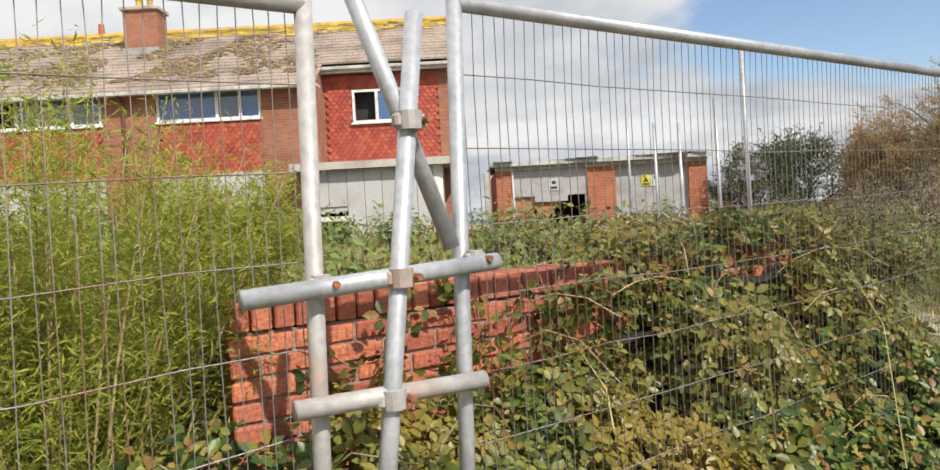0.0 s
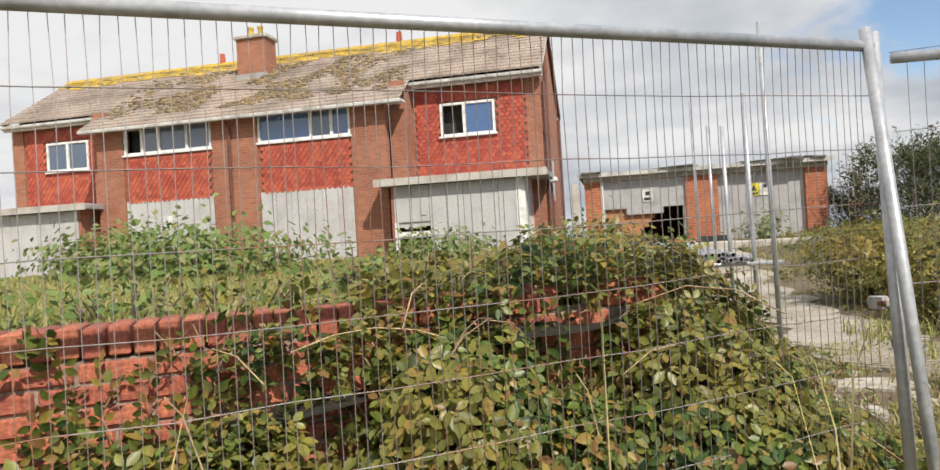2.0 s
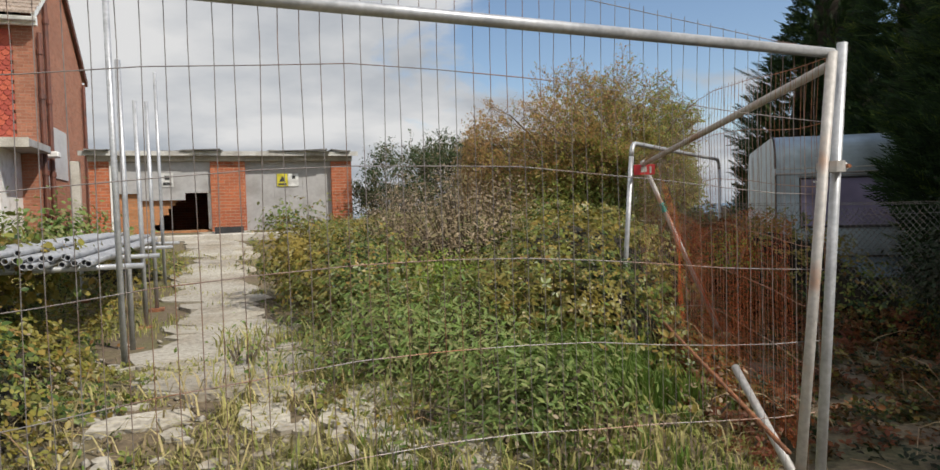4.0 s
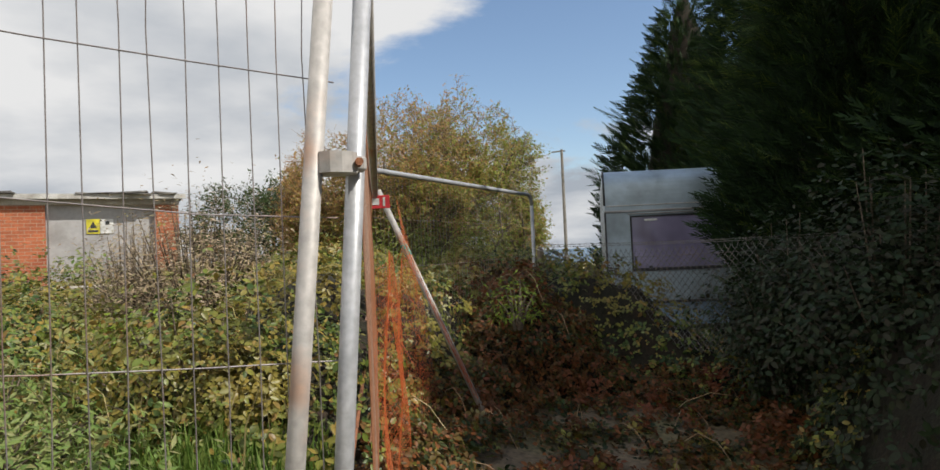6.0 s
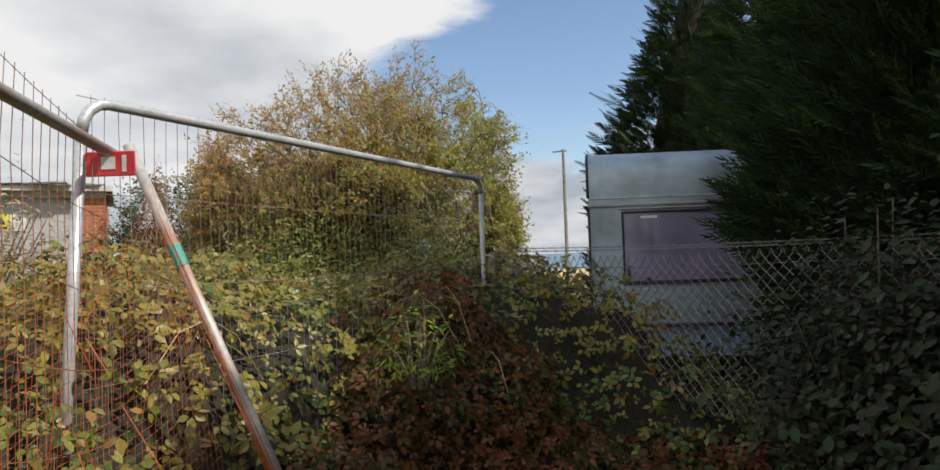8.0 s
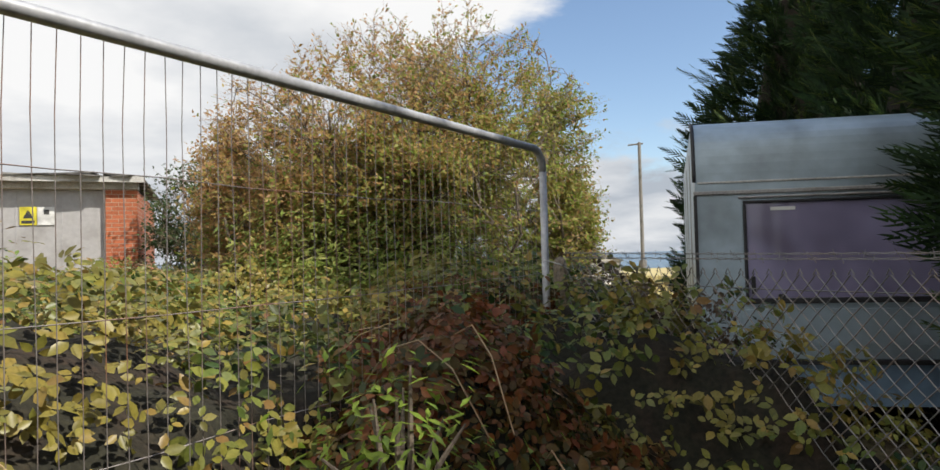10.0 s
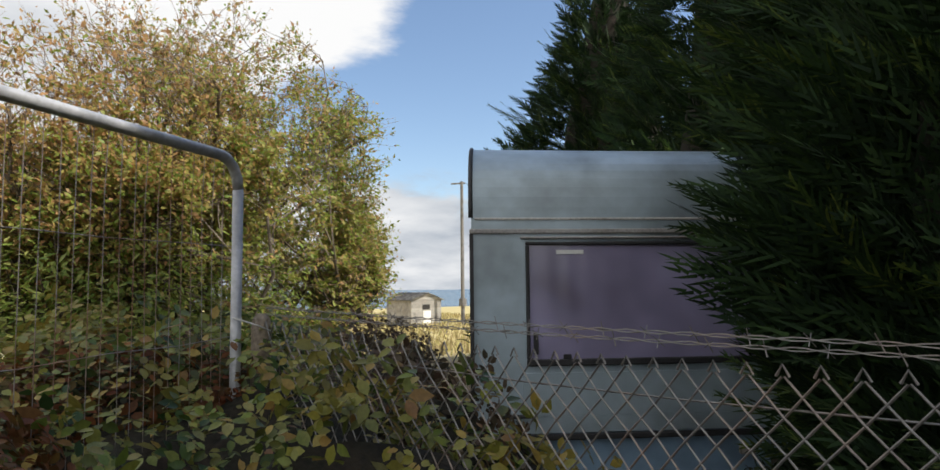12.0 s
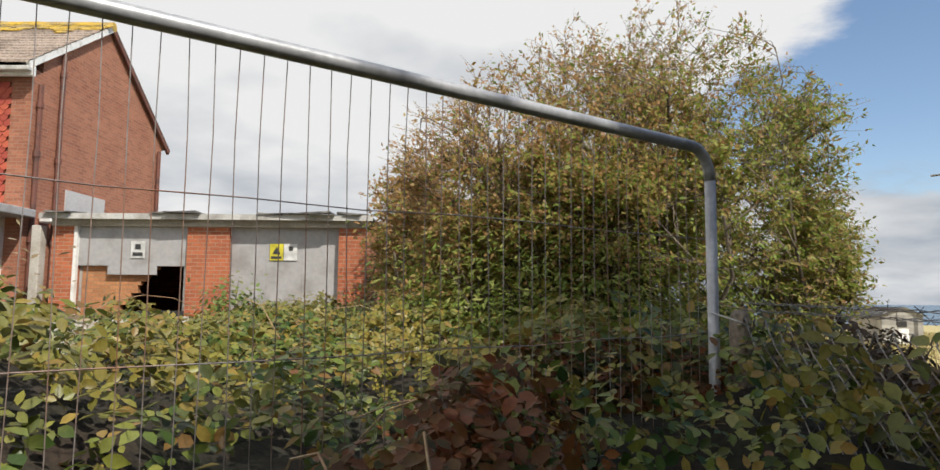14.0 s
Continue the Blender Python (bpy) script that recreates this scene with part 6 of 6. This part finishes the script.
bush("dry_bush", 8.25, 6.95, 0.5, 0.9, 0.8, 1.68, 10000, 0.055, M["leaf_dry"], "tall dry brown seed-head bush", shape=THIN_V, faces=THIN_F, stems=90, up=0.9)
bush("green_weeds", 6.9, 4.3, 0.35, 0.9, 0.9, 0.74, 6500, 0.06, M["weed"], "fresh green weeds at the edge of the drive", shape=THIN_V, faces=THIN_F, stems=40, up=0.8)
bush("green_weeds", 7.3, 3.3, 0.25, 0.7, 0.5, 0.53, 5700, 0.06, M["weed"], "fresh green weeds behind the fence", shape=THIN_V, faces=THIN_F, stems=30, up=0.8)
bush("bramble_clump", 6.95, 6.3, 0.4, 0.7, 1.0, 0.98, 4200, 0.045, M["leaf_bank"], "bramble clump sprawling at the edge of the drive", stems=50, tri=True, category="bramble")
bush("dry_bush", 7.75, 7.9, 0.5, 0.6, 0.6, 1.45, 5200, 0.05, M["leaf_dry"], "pale dry seed-head bush beside the drive", shape=THIN_V, faces=THIN_F, stems=60, up=0.9)
bush("bramble_clump", 8.05, 4.6, 0.4, 0.8, 0.7, 0.9, 3800, 0.045, M["leaf_bank"], "bramble clump tangled with pale weeds", stems=50, tri=True, category="bramble")
bush("bramble_clump", 6.75, 8.2, 0.55, 0.65, 1.1, 0.95, 3600, 0.05, M["leaf_bank"], "bramble clump where the drive narrows", stems=50, tri=True, category="bramble")
bush("sallow_bush", 11.75, 10.1, 0.1, 1.8, 1.2, 2.35, 32000, 0.075, M["leaf_sallow"], "dense bright green narrow-leaved bush below the hawthorn", shape=THIN_V, faces=THIN_F, stems=120, up=0.7)
bush("nettle_clump", 10.55, 5.25, 0.9, 0.2, 0.18, 0.38, 420, 0.05, M["leaf_lime"], "bright green shoots among the brambles", shape=THIN_V, faces=THIN_F, stems=9, up=0.8)


def feather_shrub(cx, cy, z0, h, r, stems):
    root = thing("feathery_shrub", (cx, cy, z0), "feathery yellow-green shrub growing through the fence", "shrub")
    bm = bmesh.new()
    pos, dirs = [], []
    for k in range(stems):
        a, rr = random.uniform(0, 6.28), r * math.sqrt(random.random())
        base = Vector((cx + 0.3 * rr * math.cos(a), cy + 0.3 * rr * math.sin(a), z0))
        tip = Vector((cx + 1.25 * rr * math.cos(a), cy + 1.0 * rr * math.sin(a), z0 + h * random.uniform(0.6, 1.05) * (1 - 0.18 * rr / r)))
        mid = base.lerp(tip, 0.55) + Vector((0, 0, 0.1))
        tube(bm, [base, mid, tip], [0.006, 0.004, 0.0015], 4)
        for j in range(620):
            t = random.random() ** 0.8
            p = base.lerp(mid, t * 2) if t < 0.5 else mid.lerp(tip, t * 2 - 1)
            pos.append((p.x + random.gauss(0, 0.045), p.y + random.gauss(0, 0.045), p.z + random.gauss(0, 0.04)))
            dirs.append((random.gauss(0, 0.8), random.gauss(0, 0.8), 0.45))
    part("stem_frame", bm, M["cane"], root)
    P, D = np.array(pos), unit(np.array(dirs))
    nrm = unit(np.cross(D, RNG.normal(size=D.shape)))
    x = np.cross(D, nrm)
    s = (0.02 + 0.035 * RNG.random(len(P)))[:, None]
    w = 0.0011
    v = np.stack([P - x * w, P + x * w, P + D * s * 0.6 + x * w, P + D * s + nrm * s * 0.2], 1).reshape(-1, 3)
    f = (np.arange(len(P))[:, None, None] * 4 + np.array([[0, 1, 2], [0, 2, 3]])[None]).reshape(-1, 3)
    hang("fronds", mesh_np("fronds", v, f), M["feather"], root)


feather_shrub(0.55, 0.15, 0.25, 1.9, 0.62, 120)
feather_shrub(-0.35, -0.35, 0.25, 1.95, 0.7, 80)
feather_shrub(0.95, 0.75, 1.1, 0.75, 0.3, 22)


# ---- trees ----
def broad_tree(name, cx, cy, z0, r, h, label, limbs, leaf_mats, leaf_n, size, bare=0.35, seed=3, lean=(0, 0), twigs_per=8, reach=1.0):
    rnd = random.Random(seed)
    root = thing(name, (cx, cy, z0), label, "tree")
    wood, twigs = bmesh.new(), bmesh.new()
    tips = []

    def grow(p, d, ln, rad, level):
        steps = 3
        pts, rads = [p.copy()], [rad]
        for i in range(steps):
            d = (d + Vector((rnd.gauss(0, 0.16), rnd.gauss(0, 0.16), rnd.gauss(0.03, 0.12)))).normalized()
            p = p + d * ln / steps
            q = p - Vector((cx + lean[0], cy + lean[1], z0 + h * 0.5))
            k = math.sqrt((q.x / r) ** 2 + (q.y / r) ** 2 + (q.z / (h * 0.52)) ** 2)
            lim = 1.0 + 0.2 * noise.noise(q * 0.95 + Vector((seed, 0, 0)))
            if k > lim:
                p = p - q * (1 - lim / k) * 0.8
            pts.append(p.copy())
            rads.append(rad * (1 - 0.45 * (i + 1) / steps))
        tube(wood if level < 2 else twigs, pts, rads, 7 if level < 2 else 3, cap=False)
        if level >= 3:
            tips.append((p.copy(), d.copy()))
            return
        for i in range((5, 5, 5, 0)[level]):
            t = rnd.uniform(0.35, 1.0)
            j = min(steps - 1, int(t * steps))
            q = pts[j].lerp(pts[j + 1], t * steps - j)
            side = Vector((rnd.gauss(0, 1), rnd.gauss(0, 1), rnd.gauss(0.25, 0.7))).normalized()
            grow(q, (d * 0.65 + side * 0.75).normalized(), ln * rnd.uniform(0.5, 0.75), rads[j] * 0.55, level + 1)

    for k in range(limbs):
        a = 2 * math.pi * k / limbs + rnd.uniform(-0.3, 0.3)
        tilt = rnd.uniform(0.15, 1.2) if k % 3 else rnd.uniform(1.1, 1.5)
        d = Vector((math.sin(tilt) * math.cos(a), math.sin(tilt) * math.sin(a), math.cos(tilt)))
        grow(Vector((cx + 0.12 * math.cos(a), cy + 0.12 * math.sin(a), z0 - 0.1)), d, h * 0.62, 0.055, 0)
    part("branch_frame", wood, M["bark"], root, smooth=True)
    part("fine_branching", twigs, M["bark"], root)
    # short twigs at every tip, bearing the leaves
    nr = np.random.default_rng(seed)
    per = twigs_per
    tp, td = np.array([tuple(t[0]) for t in tips]), np.array([tuple(t[1]) for t in tips])
    tp, td = np.repeat(tp, per, 0), np.repeat(td, per, 0)
    m = len(tp)
    tp = tp - td * (0.45 * nr.random((m, 1)))
    out = unit(tp - np.array([cx + lean[0], cy + lean[1], z0 + h * 0.3]))
    td = unit(td * 0.5 + out * 0.75 + np.array([0.12, 0.0, 0.0]) + nr.normal(scale=0.5, size=(m, 3))) * np.array([1, 1, 0.6])
    ln = (0.16 + 0.30 * nr.random((m, 1))) * reach
    bend = unit(nr.normal(size=(m, 3))) * ln * 0.16
    end = tp + td * ln
    mid = tp + td * ln * 0.5 + bend
    w1 = unit(np.cross(td, nr.normal(size=(m, 3))))
    w2 = np.cross(td, w1)
    rows_ = []
    for p, w in ((tp, 0.003), (mid, 0.0022), (end, 0.001)):
        rows_ += [p + w1 * w, p - w1 * w * 0.5 + w2 * w * 0.87, p - w1 * w * 0.5 - w2 * w * 0.87]
    tv = np.stack(rows_, 1).reshape(-1, 3)
    quad = np.array([[a + k, a + (k + 1) % 3, a + 3 + (k + 1) % 3, a + 3 + k] for a in (0, 3) for k in range(3)])
    hang("fine_spray", mesh_np("fine_spray", tv, (np.arange(m)[:, None, None] * 9 + quad[None]).reshape(-1, 4)), M["twig"], root)["kind"] = "stuff"
    hi = (tp[:, 2] - z0) / h
    west = (cx - tp[:, 0]) / r
    dryness = np.clip(0.12 + 0.95 * np.clip(hi * 0.95 - 0.30 + 0.55 * west, 0, 1), 0, 0.96)
    clump = np.array([noise.noise(Vector(p) * 1.6 + Vector((seed, 3, 0))) for p in tp])
    keep_n = np.clip(1.0 - bare * np.clip((hi - 0.5) * 2.2 + 0.4 * west, 0, 1) + 0.5 * clump, 0.12, 1.2)
    per_twig = leaf_n / m
    num = np.minimum(nr.poisson(per_twig * keep_n), 40)
    own = np.repeat(np.arange(m), num)
    f = nr.random((len(own), 1)) * 0.95 + 0.1
    P = np.where(f < 0.5, tp[own] + (mid - tp)[own] * f * 2, mid[own] + (end - mid)[own] * (f * 2 - 1)) + nr.normal(scale=0.018 * reach, size=(len(own), 3))
    D = unit(td[own] + nr.normal(scale=0.75, size=P.shape))
    dry = nr.random(len(own)) < dryness[own]
    for pick, mt in ((~dry, leaf_mats[0]), (dry, leaf_mats[1])):
        if not pick.any():
            continue
        v, fc = blades(P[pick], unit(np.array([0.35, -0.5, 0.6]) + nr.normal(scale=0.7, size=(pick.sum(), 3))), size * (0.6 + 0.8 * nr.random(pick.sum())), THIN_V * (1.7, 1, 1), THIN_F, spin=D[pick])
        hang("crown", mesh_np("crown", v, fc), mt, root)
    return root


broad_tree("hawthorn_tree", 12.35, 11.7, 0.05, 2.2, 4.35, "broad wind-shaped hawthorn tree with thin browning top", 17, (M["leaf_tree"], M["leaf_tree_dry"]), 240000, 0.046, bare=0.75, seed=5, twigs_per=11, reach=0.85)
broad_tree("scrub_tree", 11.2, 17.4, 0.6, 2.1, 2.9, "dark green scrub tree behind the brambles", 8, (M["leaf_dark"], M["leaf_dark"]), 30000, 0.07, bare=0.1, seed=8, twigs_per=4, reach=1.3)


def conifer(cx, cy, z0, r, h, sprays, seed, label, plumes=0):
    rnd = np.random.default_rng(seed)
    root = thing("conifer", (cx, cy, z0), label, "tree", "hedge conifers")
    part("trunk", T([(cx, cy, z0 - 0.2), (cx, cy, z0 + h * 0.6), (cx, cy, z0 + h * 0.97)], [0.16, 0.09, 0.02], 8), M["bark"], root)
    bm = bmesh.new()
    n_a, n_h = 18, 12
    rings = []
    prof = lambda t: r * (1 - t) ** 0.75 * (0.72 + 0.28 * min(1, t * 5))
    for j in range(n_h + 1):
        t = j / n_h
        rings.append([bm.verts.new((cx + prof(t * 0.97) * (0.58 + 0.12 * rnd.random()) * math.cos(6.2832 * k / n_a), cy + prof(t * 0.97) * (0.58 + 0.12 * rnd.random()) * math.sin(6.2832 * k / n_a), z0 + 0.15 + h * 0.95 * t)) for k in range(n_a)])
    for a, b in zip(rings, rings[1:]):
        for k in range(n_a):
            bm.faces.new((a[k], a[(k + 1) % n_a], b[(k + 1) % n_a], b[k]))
    # Near-black shell stands in for the shade deep inside the crown.
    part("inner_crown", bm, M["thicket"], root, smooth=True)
    t = 1 - np.sqrt(rnd.random(sprays))
    a = rnd.random(sprays) * 2 * np.pi
    rad = r * (1 - t) ** 0.75 * (0.72 + 0.28 * np.minimum(1, t * 5)) * (0.78 + 0.27 * rnd.random(sprays) ** 0.7)
    lump = 1 + 0.18 * np.sin(a * 3 + t * 11 + seed) + 0.14 * np.sin(a * 7 - t * 27 + 2 * seed)
    P = np.stack([cx + rad * lump * np.cos(a), cy + rad * lump * np.sin(a), z0 + 0.1 + h * t], -1)
    out = np.stack([np.cos(a), np.sin(a), 0.25 + 0.7 * rnd.random(sprays)], -1)
    D = unit(out + rnd.normal(scale=0.22, size=(sprays, 3)))
    side = unit(np.cross(D, rnd.normal(size=(sprays, 3))))
    vs, k = [], 0
    ln = (0.28 + 0.3 * rnd.random((sprays, 1)))
    for i in range(11):
        f = i / 10
        base = P + D * ln * f * 0.8
        sg = 1 if i % 2 else -1
        dd = unit(D * 0.9 + side * sg * (0.75 - 0.5 * f)) if i < 10 else D
        q = ln * (0.42 - 0.22 * f)
        wv = np.cross(dd, np.cross(D, side)) * (0.016 if sprays < 8000 else 0.010)
        vs.append(np.stack([base - wv, base + wv, base + dd * q * 0.6 + wv * 0.8, base + dd * q], 1).reshape(-1, 3))
    v = np.concatenate(vs)
    f = (np.arange(len(v) // 4)[:, None, None] * 4 + np.array([[0, 1, 2], [0, 2, 3]])[None]).reshape(-1, 3)
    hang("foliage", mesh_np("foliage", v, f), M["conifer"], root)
    if not plumes:
        return
    # long feathery shoots that stand out of the crown
    m = plumes
    t = 0.04 + 0.9 * (1 - np.sqrt(rnd.random(m)))
    a = rnd.random(m) * 2 * np.pi
    lump = 1 + 0.18 * np.sin(a * 3 + t * 11 + seed) + 0.14 * np.sin(a * 7 - t * 27 + 2 * seed)
    rad = r * (1 - t) ** 0.75 * (0.72 + 0.28 * np.minimum(1, t * 5)) * 0.88 * lump
    P = np.stack([cx + rad * np.cos(a), cy + rad * np.sin(a), z0 + 0.1 + h * t], -1)
    D = unit(np.stack([np.cos(a), np.sin(a), 0.15 + 0.45 * rnd.random(m)], -1) + rnd.normal(scale=0.25, size=(m, 3)))
    flat = unit(np.cross(D, np.array([0, 0, 1.0]) + rnd.normal(scale=0.5, size=(m, 3))))
    upv = np.cross(flat, D)
    ln = 0.45 + 0.55 * rnd.random((m, 1)) ** 1.5
    vs, steps = [], 22
    for i in range(steps):
        f = (i + 0.5) / steps
        base = P + D * ln * f + upv * ln * 0.16 * f * f
        for sg in (-1, 1, 0):
            dd = unit(D * (0.85 + 0.5 * f) + flat * sg * 0.75 + upv * (0.25 if sg == 0 else 0.1) + rnd.normal(scale=0.12, size=(m, 3)))
            q = ln * (0.26 * (1 - f) ** 0.7 + 0.05) * (0.7 + 0.5 * rnd.random((m, 1)))
            wv = np.cross(dd, upv) * 0.0065
            vs.append(np.stack([base - wv, base + wv, base + dd * q * 0.6 + wv, base + dd * q], 1).reshape(-1, 3))
    v = np.concatenate(vs)
    f = (np.arange(len(v) // 4)[:, None, None] * 4 + np.array([[0, 1, 2], [0, 2, 3]])[None]).reshape(-1, 3)
    hang("feathery_growth", mesh_np("feathery_growth", v, f), M["conifer_lit_tip"], root)["kind"] = "stuff"


# Seeds 6 to 9 stand out of view, added to shade path and brambles.
for x, y, z, r, h, n, s in ((20.6, 12.9, -0.5, 2.7, 8.4, 6500, 1), (19.4, 9.3, -0.1, 2.2, 9.5, 5000, 2), (17.4, 6.0, 0.0, 1.6, 6.2, 4200, 3), (15.2, 5.05, 0.0, 1.5, 7.8, 13000, 4), (15.6, 2.9, 0.0, 2.1, 8.8, 7500, 5), (15.4, 1.0, 0.0, 2.0, 9.4, 6000, 8), (14.7, -0.8, 0.0, 2.1, 9.3, 5000, 6), (13.6, -2.9, 0.0, 2.0, 8.6, 4200, 7), (12.8, -3.6, 0.0, 1.9, 7.2, 3500, 9)):
    conifer(x, y, z, r, h, n, s, "tall dark green hedge conifer with feathery sprays", plumes={4: 900, 5: 900, 1: 700, 2: 600, 3: 500}.get(s, 400))
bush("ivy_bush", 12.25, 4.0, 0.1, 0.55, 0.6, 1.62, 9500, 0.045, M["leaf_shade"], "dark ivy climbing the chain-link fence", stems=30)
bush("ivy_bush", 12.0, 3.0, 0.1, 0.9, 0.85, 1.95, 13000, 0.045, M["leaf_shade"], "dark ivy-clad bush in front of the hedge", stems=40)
